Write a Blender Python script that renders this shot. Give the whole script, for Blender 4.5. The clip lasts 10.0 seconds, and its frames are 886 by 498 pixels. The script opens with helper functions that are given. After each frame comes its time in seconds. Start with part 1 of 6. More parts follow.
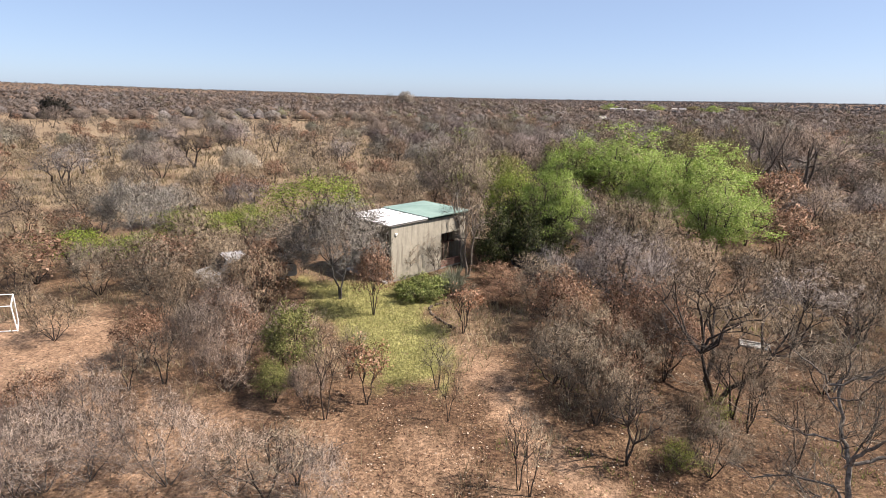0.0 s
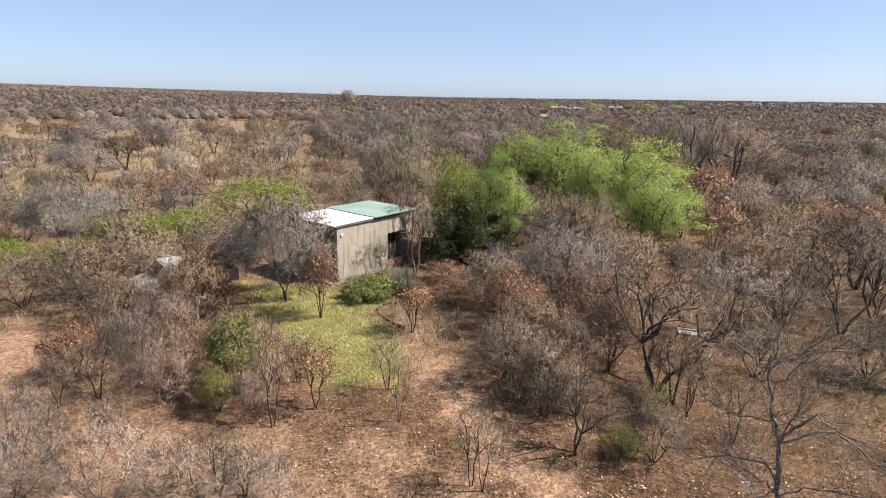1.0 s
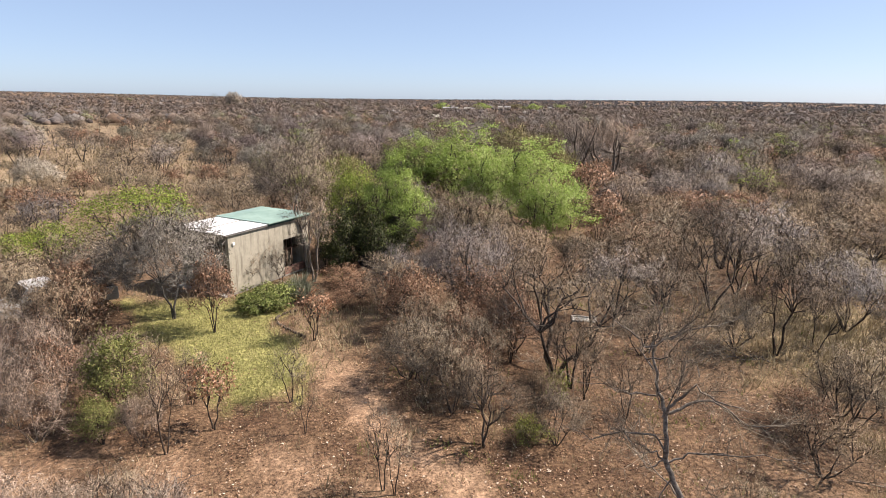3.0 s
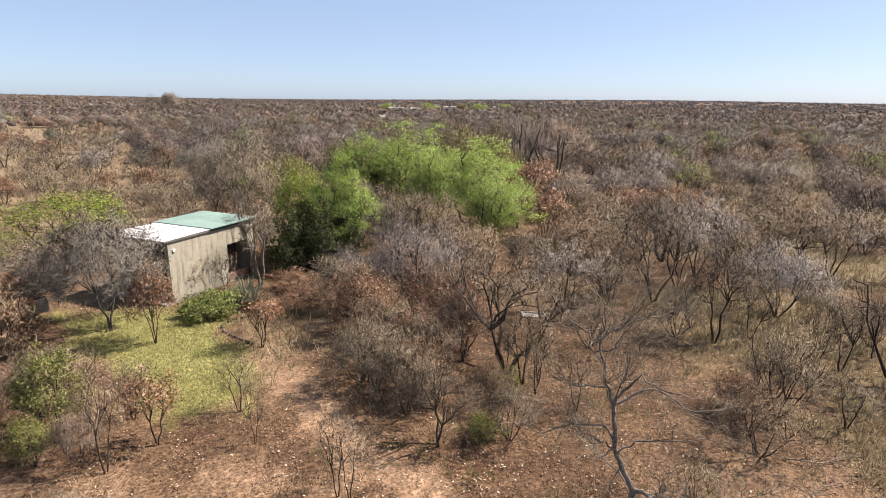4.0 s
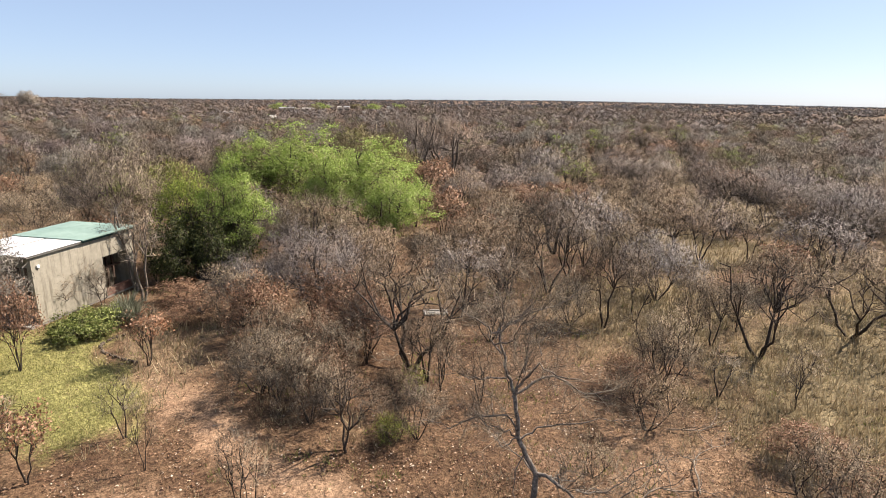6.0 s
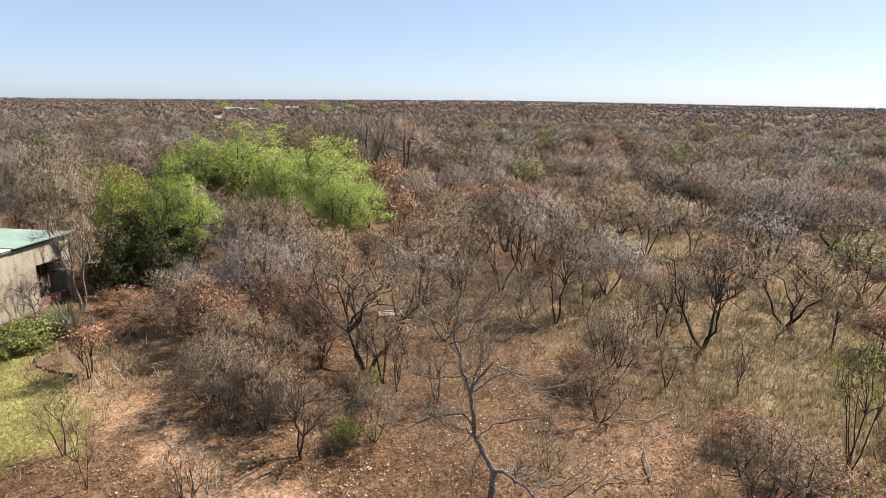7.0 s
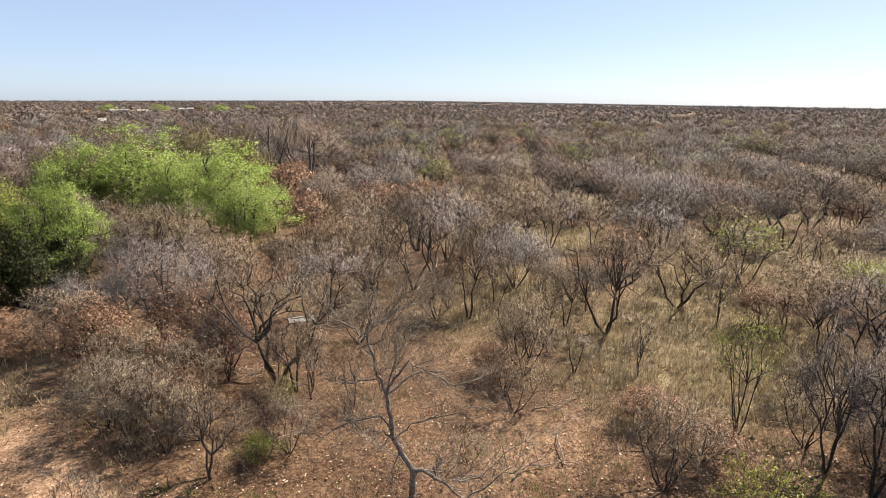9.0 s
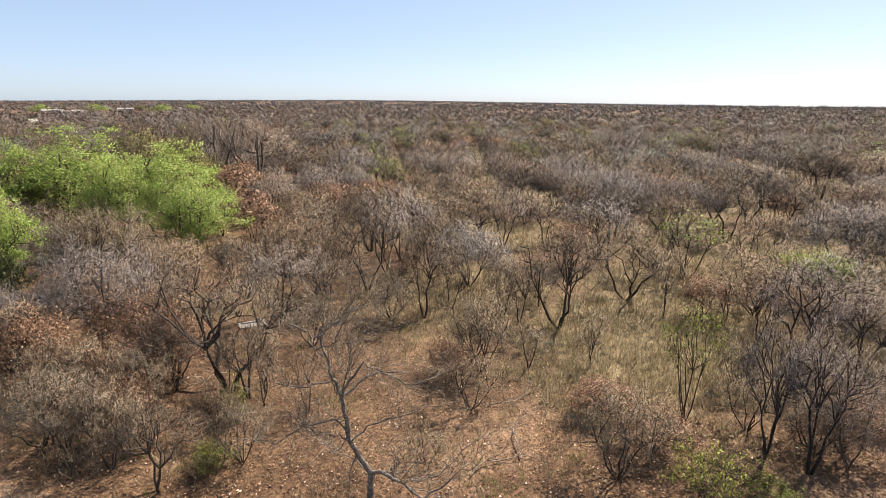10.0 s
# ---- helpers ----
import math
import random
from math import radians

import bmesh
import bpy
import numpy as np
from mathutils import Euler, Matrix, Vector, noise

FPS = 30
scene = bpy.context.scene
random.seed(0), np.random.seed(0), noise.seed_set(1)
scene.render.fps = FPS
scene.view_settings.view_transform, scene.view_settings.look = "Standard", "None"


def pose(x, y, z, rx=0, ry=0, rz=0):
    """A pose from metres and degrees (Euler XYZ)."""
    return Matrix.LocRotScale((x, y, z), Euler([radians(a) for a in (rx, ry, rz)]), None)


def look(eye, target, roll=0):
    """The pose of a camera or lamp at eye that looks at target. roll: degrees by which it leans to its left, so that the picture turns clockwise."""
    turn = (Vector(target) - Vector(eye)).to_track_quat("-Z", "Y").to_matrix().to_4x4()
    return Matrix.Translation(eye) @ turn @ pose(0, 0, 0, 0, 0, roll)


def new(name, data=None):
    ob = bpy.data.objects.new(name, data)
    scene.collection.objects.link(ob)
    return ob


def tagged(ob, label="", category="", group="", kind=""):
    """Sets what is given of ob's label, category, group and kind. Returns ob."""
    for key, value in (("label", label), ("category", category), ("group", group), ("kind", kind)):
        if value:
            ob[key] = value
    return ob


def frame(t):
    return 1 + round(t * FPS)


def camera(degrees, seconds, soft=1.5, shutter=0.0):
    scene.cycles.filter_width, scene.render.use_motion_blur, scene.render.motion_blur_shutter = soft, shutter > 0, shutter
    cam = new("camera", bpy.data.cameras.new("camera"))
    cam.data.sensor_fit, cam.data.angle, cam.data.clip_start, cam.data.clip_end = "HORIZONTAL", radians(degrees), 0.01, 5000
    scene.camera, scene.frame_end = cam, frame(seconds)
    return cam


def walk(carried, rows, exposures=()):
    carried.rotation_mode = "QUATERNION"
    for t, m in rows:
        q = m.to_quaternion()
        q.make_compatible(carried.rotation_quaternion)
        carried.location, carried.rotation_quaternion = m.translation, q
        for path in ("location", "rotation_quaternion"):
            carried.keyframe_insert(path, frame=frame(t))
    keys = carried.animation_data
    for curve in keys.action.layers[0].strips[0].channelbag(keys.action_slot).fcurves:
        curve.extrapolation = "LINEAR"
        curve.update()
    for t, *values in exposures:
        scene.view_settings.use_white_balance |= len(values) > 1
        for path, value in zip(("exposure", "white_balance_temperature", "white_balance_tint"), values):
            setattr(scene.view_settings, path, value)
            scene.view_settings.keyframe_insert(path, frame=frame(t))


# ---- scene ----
cam = camera(76.2, 10.0, soft=0.8)

# seconds, place in metres, then yaw, pitch and roll in degrees
PATH = [
    (0, 0.000, 0.000, 9.300, -0.33, -15.07, 1.30),
    (0.5, 0.008, 0.017, 9.300, -3.07, -15.10, 1.20),
    (1, 0.016, 0.033, 9.300, -5.87, -15.08, 1.23),
    (1.5, 0.025, 0.048, 9.299, -8.62, -15.04, 1.30),
    (2, 0.035, 0.062, 9.298, -11.24, -14.99, 1.28),
    (2.5, 0.045, 0.074, 9.297, -13.76, -14.90, 1.08),
    (4, 0.079, 0.106, 9.292, -21.53, -14.73, 0.63),
    (4.5, 0.092, 0.114, 9.289, -24.26, -14.78, 0.74),
    (5, 0.106, 0.121, 9.286, -26.84, -14.73, 0.77),
    (5.5, 0.120, 0.127, 9.283, -29.41, -14.67, 0.74),
    (7, 0.165, 0.139, 9.271, -36.76, -14.55, 0.69),
    (7.5, 0.182, 0.140, 9.267, -39.09, -14.59, 0.63),
    (8, 0.199, 0.141, 9.262, -41.40, -14.56, 0.56),
    (8.5, 0.217, 0.140, 9.257, -43.69, -14.50, 0.54),
    (9, 0.235, 0.138, 9.251, -45.96, -14.44, 0.42),
    (9.5, 0.254, 0.135, 9.245, -48.30, -14.44, 0.33),
    (10, 0.274, 0.131, 9.239, -50.74, -14.49, 0.29),
]
walk(cam, [(t, pose(x, y, z, 90 + pitch, 0, yaw) @ pose(0, 0, 0, 0, 0, roll)) for t, x, y, z, yaw, pitch, roll in PATH],
     exposures=[(0.0, 1.18, 6650, 17), (5.0, 1.26, 6900, 16), (10.0, 1.33, 7050, 15)])

# ---------------------------------------------------------------- world and sun
SUN_AZIMUTH, SUN_HEIGHT = 97.0, 50.0
world = bpy.data.worlds.new("world")
scene.world = world
world.use_nodes = True
sky = world.node_tree.nodes.new("ShaderNodeTexSky")
sky.sky_type, sky.sun_disc = "NISHITA", False
sky.sun_elevation, sky.sun_rotation = radians(SUN_HEIGHT), radians(SUN_AZIMUTH)
sky.altitude, sky.air_density, sky.dust_density, sky.ozone_density = 900.0, 0.7, 1.4, 3.0
background = world.node_tree.nodes["Background"]
background.inputs["Strength"].default_value = 0.066
# a thin even veil of pale blue haze over the whole sky
veil = world.node_tree.nodes.new("ShaderNodeMix")
veil.data_type = "RGBA"
veil.inputs["Factor"].default_value = 0.4
veil.inputs[7].default_value = (3.9, 5.3, 7.1, 1.0)
world.node_tree.links.new(sky.outputs["Color"], veil.inputs[6])
world.node_tree.links.new(veil.outputs[2], background.inputs["Color"])

sun = new("sun", bpy.data.lights.new("sun", "SUN"))
sun.data.energy, sun.data.angle, sun.data.color = 5.0, radians(0.53), (1.0, 0.95, 0.87)
flat = math.cos(radians(SUN_HEIGHT))
sun.matrix_world = look((0, 0, 60), (-math.sin(radians(SUN_AZIMUTH)) * flat, -math.cos(radians(SUN_AZIMUTH)) * flat,
                                     60 - math.sin(radians(SUN_HEIGHT))))


# ---------------------------------------------------------------- materials
def material(name, rough=0.9):
    m = bpy.data.materials.new(name)
    m.use_nodes = True
    m.node_tree.nodes["Principled BSDF"].inputs["Roughness"].default_value = rough
    m.node_tree.nodes["Principled BSDF"].inputs["Specular IOR Level"].default_value = 0.25
    return m, m.node_tree.nodes, m.node_tree.links, m.node_tree.nodes["Principled BSDF"]


def noise_node(nodes, links, scale, detail=4.0, rough=0.6, coord=None):
    n = nodes.new("ShaderNodeTexNoise")
    n.inputs["Scale"].default_value, n.inputs["Detail"].default_value, n.inputs["Roughness"].default_value = scale, detail, rough
    if coord:
        links.new(coord, n.inputs["Vector"])
    return n


def ramp_node(nodes, links, value, stops):
    r = nodes.new("ShaderNodeValToRGB")
    while len(r.color_ramp.elements) < len(stops):
        r.color_ramp.elements.new(0.5)
    for e, (at, colour) in zip(r.color_ramp.elements, stops):
        e.position, e.color = at, (*colour, 1.0)
    links.new(value, r.inputs["Fac"])
    return r


def mix_node(nodes, links, fac, a, b, blend="MIX"):
    n = nodes.new("ShaderNodeMix")
    n.data_type, n.blend_type = "RGBA", blend
    for socket, value in ((n.inputs["Factor"], fac), (n.inputs[6], a), (n.inputs[7], b)):
        if isinstance(value, (int, float)):
            socket.default_value = value
        elif isinstance(value, tuple):
            socket.default_value = (*value, 1.0)
        else:
            links.new(value, socket)
    return n.outputs[2]


def bump_node(nodes, links, height, strength, distance, shader):
    b = nodes.new("ShaderNodeBump")
    b.inputs["Strength"].default_value, b.inputs["Distance"].default_value = strength, distance
    links.new(height, b.inputs["Height"])
    links.new(b.outputs["Normal"], shader.inputs["Normal"])


def island_random(nodes):
    return nodes.new("ShaderNodeNewGeometry").outputs["Random Per Island"]


def wood_material(name, dark, light, scale=14.0, spread=1.0):
    """Bark or twigs: two colours mottled by noise, shifted from tree to tree and from twig to twig."""
    m, nodes, links, shader = material(name, 0.85)
    coord = nodes.new("ShaderNodeTexCoord").outputs["Object"]
    n = noise_node(nodes, links, scale, 5.0, 0.7, coord)
    base = ramp_node(nodes, links, n.outputs["Fac"], [(0.32, dark), (0.7, light)]).outputs["Color"]
    tree = nodes.new("ShaderNodeObjectInfo").outputs["Random"]
    tint = ramp_node(nodes, links, tree, [(0.0, (0.58, 0.56, 0.55)), (0.3, (0.95, 0.96, 0.97)), (0.55, (0.92, 0.8, 0.7)), (0.8, (1.1, 1.07, 1.03)), (1.0, (1.32, 1.25, 1.15))]).outputs["Color"]
    base = mix_node(nodes, links, 1.0, base, tint, "MULTIPLY")
    twig = ramp_node(nodes, links, island_random(nodes), [(0.0, (0.26, 0.24, 0.22)), (0.42, (0.72, 0.69, 0.66)), (0.75, (1.2, 1.18, 1.13)), (1.0, (1.5, 1.47, 1.4))]).outputs["Color"]
    base = mix_node(nodes, links, spread, base, twig, "MULTIPLY")
    tuft = noise_node(nodes, links, 2.4, 3.0, 0.6, coord)
    tuft = ramp_node(nodes, links, tuft.outputs["Fac"], [(0.36, (0.68, 0.67, 0.66)), (0.64, (1.2, 1.19, 1.17))]).outputs["Color"]
    base = mix_node(nodes, links, 1.0, base, tuft, "MULTIPLY")
    links.new(base, shader.inputs["Base Color"])
    bump_node(nodes, links, n.outputs["Fac"], 0.6, 0.02, shader)
    return m


def leaf_material(name, colours, through_light=0.35):
    """Leaves: each its own colour out of a ramp, a part of the light passing through."""
    m, nodes, links, shader = material(name, 0.6)
    colour = ramp_node(nodes, links, island_random(nodes), colours).outputs["Color"]
    links.new(colour, shader.inputs["Base Color"])
    back = nodes.new("ShaderNodeBsdfTranslucent")
    links.new(colour, back.inputs["Color"])
    both = nodes.new("ShaderNodeMixShader")
    both.inputs[0].default_value = through_light
    links.new(shader.outputs[0], both.inputs[1])
    links.new(back.outputs[0], both.inputs[2])
    links.new(both.outputs[0], nodes["Material Output"].inputs["Surface"])
    return m


BARK_DARK = wood_material("bark_dark", (0.021, 0.0168, 0.0144), (0.078, 0.063, 0.051), spread=0.2)
BARK_GREY = wood_material("bark_grey", (0.042, 0.0372, 0.033), (0.144, 0.129, 0.114), spread=0.2)
BARK_PALE = wood_material("bark_pale", (0.05, 0.042, 0.036), (0.31, 0.27, 0.225), spread=0.2)
TWIG_BROWN = wood_material("twig_brown", (0.147, 0.116, 0.0855), (0.258, 0.209, 0.158))
TWIG_DRAB = wood_material("twig_drab", (0.135, 0.11, 0.072), (0.245, 0.208, 0.142))
TWIG_GREY = wood_material("twig_grey", (0.155, 0.13, 0.0988), (0.275, 0.234, 0.181))
TWIG_PALE = wood_material("twig_pale", (0.205, 0.168, 0.146), (0.35, 0.295, 0.258))
TWIG_ASH = wood_material("twig_ash", (0.2, 0.188, 0.168), (0.345, 0.328, 0.296))
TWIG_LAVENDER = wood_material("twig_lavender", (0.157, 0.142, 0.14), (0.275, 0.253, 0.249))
TWIG_RUSSET = wood_material("twig_russet", (0.114, 0.0752, 0.0495), (0.218, 0.15, 0.101))
TWIG_DARK = wood_material("twig_dark", (0.0653, 0.0554, 0.0472), (0.147, 0.124, 0.104))
TWIG_OLIVE = wood_material("twig_olive", (0.0977, 0.0871, 0.0422), (0.195, 0.174, 0.0915))
LEAF_RUSSET = leaf_material("leaf_russet", [(0.0, (0.108, 0.051, 0.03)), (0.5, (0.24, 0.132, 0.081)), (1.0, (0.372, 0.252, 0.174))])
LEAF_EMBER = leaf_material("leaf_ember", [(0.0, (0.168, 0.072, 0.036)), (0.6, (0.324, 0.174, 0.102)), (1.0, (0.444, 0.3, 0.21))])
LEAF_GREEN = leaf_material("leaf_green", [(0.0, (0.1, 0.16, 0.025)), (0.5, (0.24, 0.335, 0.062)), (1.0, (0.37, 0.44, 0.15))], 0.45)
LEAF_OLIVE = leaf_material("leaf_olive", [(0.0, (0.085, 0.095, 0.022)), (0.6, (0.19, 0.2, 0.06)), (1.0, (0.29, 0.285, 0.11))])
LEAF_SHOOT = leaf_material("leaf_shoot", [(0.0, (0.1, 0.15, 0.02)), (0.6, (0.205, 0.265, 0.035)), (1.0, (0.31, 0.36, 0.08))], 0.45)
LEAF_FRESH = leaf_material("leaf_fresh", [(0.0, (0.1, 0.13, 0.02)), (0.6, (0.24, 0.29, 0.045)), (1.0, (0.35, 0.38, 0.1))], 0.4)
LEAF_DRY = leaf_material("leaf_dry", [(0.0, (0.12, 0.078, 0.048)), (0.6, (0.216, 0.156, 0.102)), (1.0, (0.372, 0.3, 0.216))])
LEAF_BLACK = leaf_material("leaf_black", [(0.0, (0.0072, 0.0072, 0.0054)), (0.7, (0.018, 0.0168, 0.012)), (1.0, (0.036, 0.03, 0.021))])
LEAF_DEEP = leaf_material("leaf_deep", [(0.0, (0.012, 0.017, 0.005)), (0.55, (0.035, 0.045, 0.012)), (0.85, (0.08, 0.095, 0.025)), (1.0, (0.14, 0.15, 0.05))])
LEAF_GARDEN = leaf_material("leaf_garden", [(0.0, (0.054, 0.078, 0.015)), (0.5, (0.18, 0.216, 0.054)), (1.0, (0.336, 0.36, 0.144))])
GRASS_DRY = leaf_material("grass_dry", [(0.0, (0.18, 0.132, 0.072)), (0.5, (0.276, 0.216, 0.126)), (1.0, (0.372, 0.312, 0.198))])
GRASS_LAWN = leaf_material("grass_lawn", [(0.0, (0.2, 0.2, 0.068)), (0.5, (0.26, 0.255, 0.095)), (1.0, (0.335, 0.315, 0.145))])
LITTER = leaf_material("litter", [(0.0, (0.054, 0.024, 0.0144)), (0.5, (0.15, 0.0768, 0.042)), (0.85, (0.276, 0.168, 0.102)), (1.0, (0.516, 0.432, 0.336))], 0.1)


def far_bush_material(name):
    """Leafless bush far away: every bush its own grey, brown or rust tone, the farthest also tinted for haze."""
    m, nodes, links, shader = material(name, 0.95)
    tone = nodes.new("ShaderNodeVertexColor")
    tone.layer_name = "tone"
    twig = ramp_node(nodes, links, island_random(nodes), [(0.0, (0.88, 0.88, 0.88)), (1.0, (1.08, 1.07, 1.05))]).outputs["Color"]
    n = noise_node(nodes, links, 0.6, 6.0, 0.75, nodes.new("ShaderNodeTexCoord").outputs["Object"])
    mottle = ramp_node(nodes, links, n.outputs["Fac"], [(0.36, (0.78, 0.77, 0.76)), (0.64, (1.18, 1.17, 1.15))]).outputs["Color"]
    colour = mix_node(nodes, links, 1.0, tone.outputs["Color"], twig, "MULTIPLY")
    links.new(mix_node(nodes, links, 1.0, colour, mottle, "MULTIPLY"), shader.inputs["Base Color"])
    bump_node(nodes, links, n.outputs["Fac"], 0.4, 0.3, shader)
    return m


FAR_BUSH = far_bush_material("far_bush")


def ground_material():
    """Red-brown sandy soil with litter; the zones attribute brings in dry grass (r), lawn (g) and bare sand (b)."""
    m, nodes, links, shader = material("ground", 0.97)
    coord = nodes.new("ShaderNodeTexCoord").outputs["Object"]
    big, mid, fine = (noise_node(nodes, links, s, 6.0, 0.65, coord) for s in (0.09, 0.9, 9.0))
    zones = nodes.new("ShaderNodeVertexColor")
    zones.layer_name = "zones"
    split = nodes.new("ShaderNodeSeparateColor")
    links.new(zones.outputs["Color"], split.inputs[0])
    soil = ramp_node(nodes, links, mid.outputs["Fac"], [(0.3, (0.0811, 0.0496, 0.0281)), (0.55, (0.144, 0.0897, 0.0516)), (0.75, (0.199, 0.13, 0.0785))]).outputs["Color"]
    soil = mix_node(nodes, links, ramp_node(nodes, links, fine.outputs["Fac"], [(0.45, (0, 0, 0)), (0.62, (0.7, 0.7, 0.7))]).outputs["Color"],
                    soil, (0.176, 0.119, 0.0767))
    mats = noise_node(nodes, links, 0.42, 9.0, 0.72, coord)
    soil = mix_node(nodes, links, ramp_node(nodes, links, mats.outputs["Fac"], [(0.47, (0, 0, 0)), (0.6, (0.7, 0.7, 0.7))]).outputs["Color"], soil, (0.075, 0.042, 0.024))
    sand = ramp_node(nodes, links, mid.outputs["Fac"], [(0.3, (0.259, 0.167, 0.108)), (0.7, (0.354, 0.246, 0.167))]).outputs["Color"]
    grass = ramp_node(nodes, links, mid.outputs["Fac"], [(0.3, (0.162, 0.117, 0.075)), (0.52, (0.246, 0.189, 0.123)), (0.72, (0.324, 0.261, 0.18))]).outputs["Color"]
    lawn = ramp_node(nodes, links, mid.outputs["Fac"], [(0.3, (0.195, 0.195, 0.07)), (0.55, (0.255, 0.25, 0.096)), (0.75, (0.31, 0.292, 0.128))]).outputs["Color"]
    colour = mix_node(nodes, links, split.outputs[2], soil, sand)
    olive = ramp_node(nodes, links, mid.outputs["Fac"], [(0.3, (0.109, 0.0858, 0.0484)), (0.52, (0.172, 0.142, 0.0819)), (0.72, (0.25, 0.211, 0.129))]).outputs["Color"]
    grass = mix_node(nodes, links, zones.outputs["Alpha"], grass, olive)
    colour = mix_node(nodes, links, split.outputs[0], colour, grass)
    colour = mix_node(nodes, links, split.outputs[1], colour, lawn)
    patch = ramp_node(nodes, links, big.outputs["Fac"], [(0.3, (0.8, 0.78, 0.76)), (0.7, (1.12, 1.1, 1.08))]).outputs["Color"]
    colour = mix_node(nodes, links, 1.0, colour, patch, "MULTIPLY")
    speck = ramp_node(nodes, links, fine.outputs["Fac"], [(0.36, (0.5, 0.48, 0.46)), (0.64, (1.3, 1.27, 1.23))]).outputs["Color"]
    colour = mix_node(nodes, links, 1.0, colour, speck, "MULTIPLY")
    clods = noise_node(nodes, links, 2.6, 5.0, 0.7, coord)
    clod = ramp_node(nodes, links, clods.outputs["Fac"], [(0.38, (0.66, 0.63, 0.6)), (0.62, (1.2, 1.19, 1.17))]).outputs["Color"]
    colour = mix_node(nodes, links, 1.0, colour, clod, "MULTIPLY")
    links.new(colour, shader.inputs["Base Color"])
    bump_node(nodes, links, fine.outputs["Fac"], 0.8, 0.1, shader)
    return m


def plain_material(name, dark, light, scale=3.0, rough=0.8, bump=0.15, metal=0.0):
    m, nodes, links, shader = material(name, rough)
    coord = nodes.new("ShaderNodeTexCoord").outputs["Object"]
    n = noise_node(nodes, links, scale, 8.0, 0.68, coord)
    links.new(ramp_node(nodes, links, n.outputs["Fac"], [(0.3, dark), (0.7, light)]).outputs["Color"], shader.inputs["Base Color"])
    shader.inputs["Metallic"].default_value = metal
    bump_node(nodes, links, n.outputs["Fac"], bump, 0.02, shader)
    return m


GROUND = ground_material()


# ---------------------------------------------------------------- building helpers
def unit(v):
    return v / np.maximum(np.linalg.norm(v, axis=-1, keepdims=True), 1e-6)


def turned_out(verts, faces, normals):
    """Triangles wound so that their fronts agree with the given normals."""
    a, b, c = (verts[faces[:, i]] for i in range(3))
    wrong = (np.cross(b - a, c - a) * normals[faces[:, 0]]).sum(1) < 0
    faces = faces.copy()
    faces[wrong] = faces[wrong][:, ::-1]
    return faces


def mesh_from(name, verts, faces, mat, smooth=False, normals=None):
    """A mesh from arrays of corners and of triangles or quads; crowns shade as rounded masses by their own normals."""
    if normals is not None:
        faces = turned_out(np.asarray(verts), np.asarray(faces), normals)
    me = bpy.data.meshes.new(name)
    faces = np.asarray(faces, dtype=np.int32)
    k = faces.shape[1]
    me.vertices.add(len(verts))
    me.vertices.foreach_set("co", np.asarray(verts, dtype=np.float32).ravel())
    me.loops.add(faces.size)
    me.loops.foreach_set("vertex_index", faces.ravel())
    me.polygons.add(len(faces))
    me.polygons.foreach_set("loop_start", np.arange(0, faces.size, k, dtype=np.int32))
    me.update(calc_edges=True)
    if smooth:
        me.polygons.foreach_set("use_smooth", np.ones(len(faces), dtype=bool))
    if normals is not None:
        layer = me.attributes.new("custom_normal", "FLOAT_VECTOR", "POINT")
        layer.data.foreach_set("vector", np.asarray(normals, dtype=np.float32).ravel())
    me.materials.append(mat)
    return me


def part(name, bm, mat, parent=None, label=""):
    """Links a bmesh as one mesh object under a thing or a part."""
    me = bpy.data.meshes.new(name)
    bm.to_mesh(me)
    bm.free()
    me.materials.append(mat)
    ob = new(name, me)
    ob.parent = parent
    return tagged(ob, label)


def shared(name, me, parent, label=""):
    ob = new(name, me)
    ob.parent = parent
    return tagged(ob, label)


def box(bm, lo, hi, bevel=0.0):
    """A box between two corners, with softened edges."""
    made = bmesh.ops.create_cube(bm, size=1.0)
    size = Vector(hi) - Vector(lo)
    bmesh.ops.scale(bm, vec=size, verts=made["verts"])
    bmesh.ops.translate(bm, vec=(Vector(lo) + Vector(hi)) / 2, verts=made["verts"])
    if bevel:
        edges = list({e for v in made["verts"] for e in v.link_edges})
        bmesh.ops.bevel(bm, geom=edges, offset=bevel, segments=2, affect="EDGES", profile=0.5)
    return bm


def rod(bm, a, b, r, sides=8):
    a, b = Vector(a), Vector(b)
    made = bmesh.ops.create_cone(bm, cap_ends=True, segments=sides, radius1=r, radius2=r, depth=(b - a).length)
    turn = (b - a).to_track_quat("Z", "Y").to_matrix().to_4x4()
    bmesh.ops.transform(bm, matrix=Matrix.Translation((a + b) / 2) @ turn, verts=made["verts"])
    return bm


def waves(x, y, size, seed, count=9):
    """Smooth pseudo-random field over the plan, about -1 to 1, with features of the given size."""
    r = np.random.default_rng(seed)
    out = np.zeros_like(np.asarray(x, dtype=float))
    for _ in range(count):
        a, k, p = r.uniform(0, 2 * np.pi), r.uniform(0.5, 1.6) * 2 * np.pi / size, r.uniform(0, 2 * np.pi)
        out = out + np.sin(k * (x * np.cos(a) + y * np.sin(a)) + p)
    return out / np.sqrt(count * 0.5) / 1.6


def soft_step(v, lo, hi):
    s = np.clip((v - lo) / (hi - lo), 0, 1)
    return s * s * (3 - 2 * s)


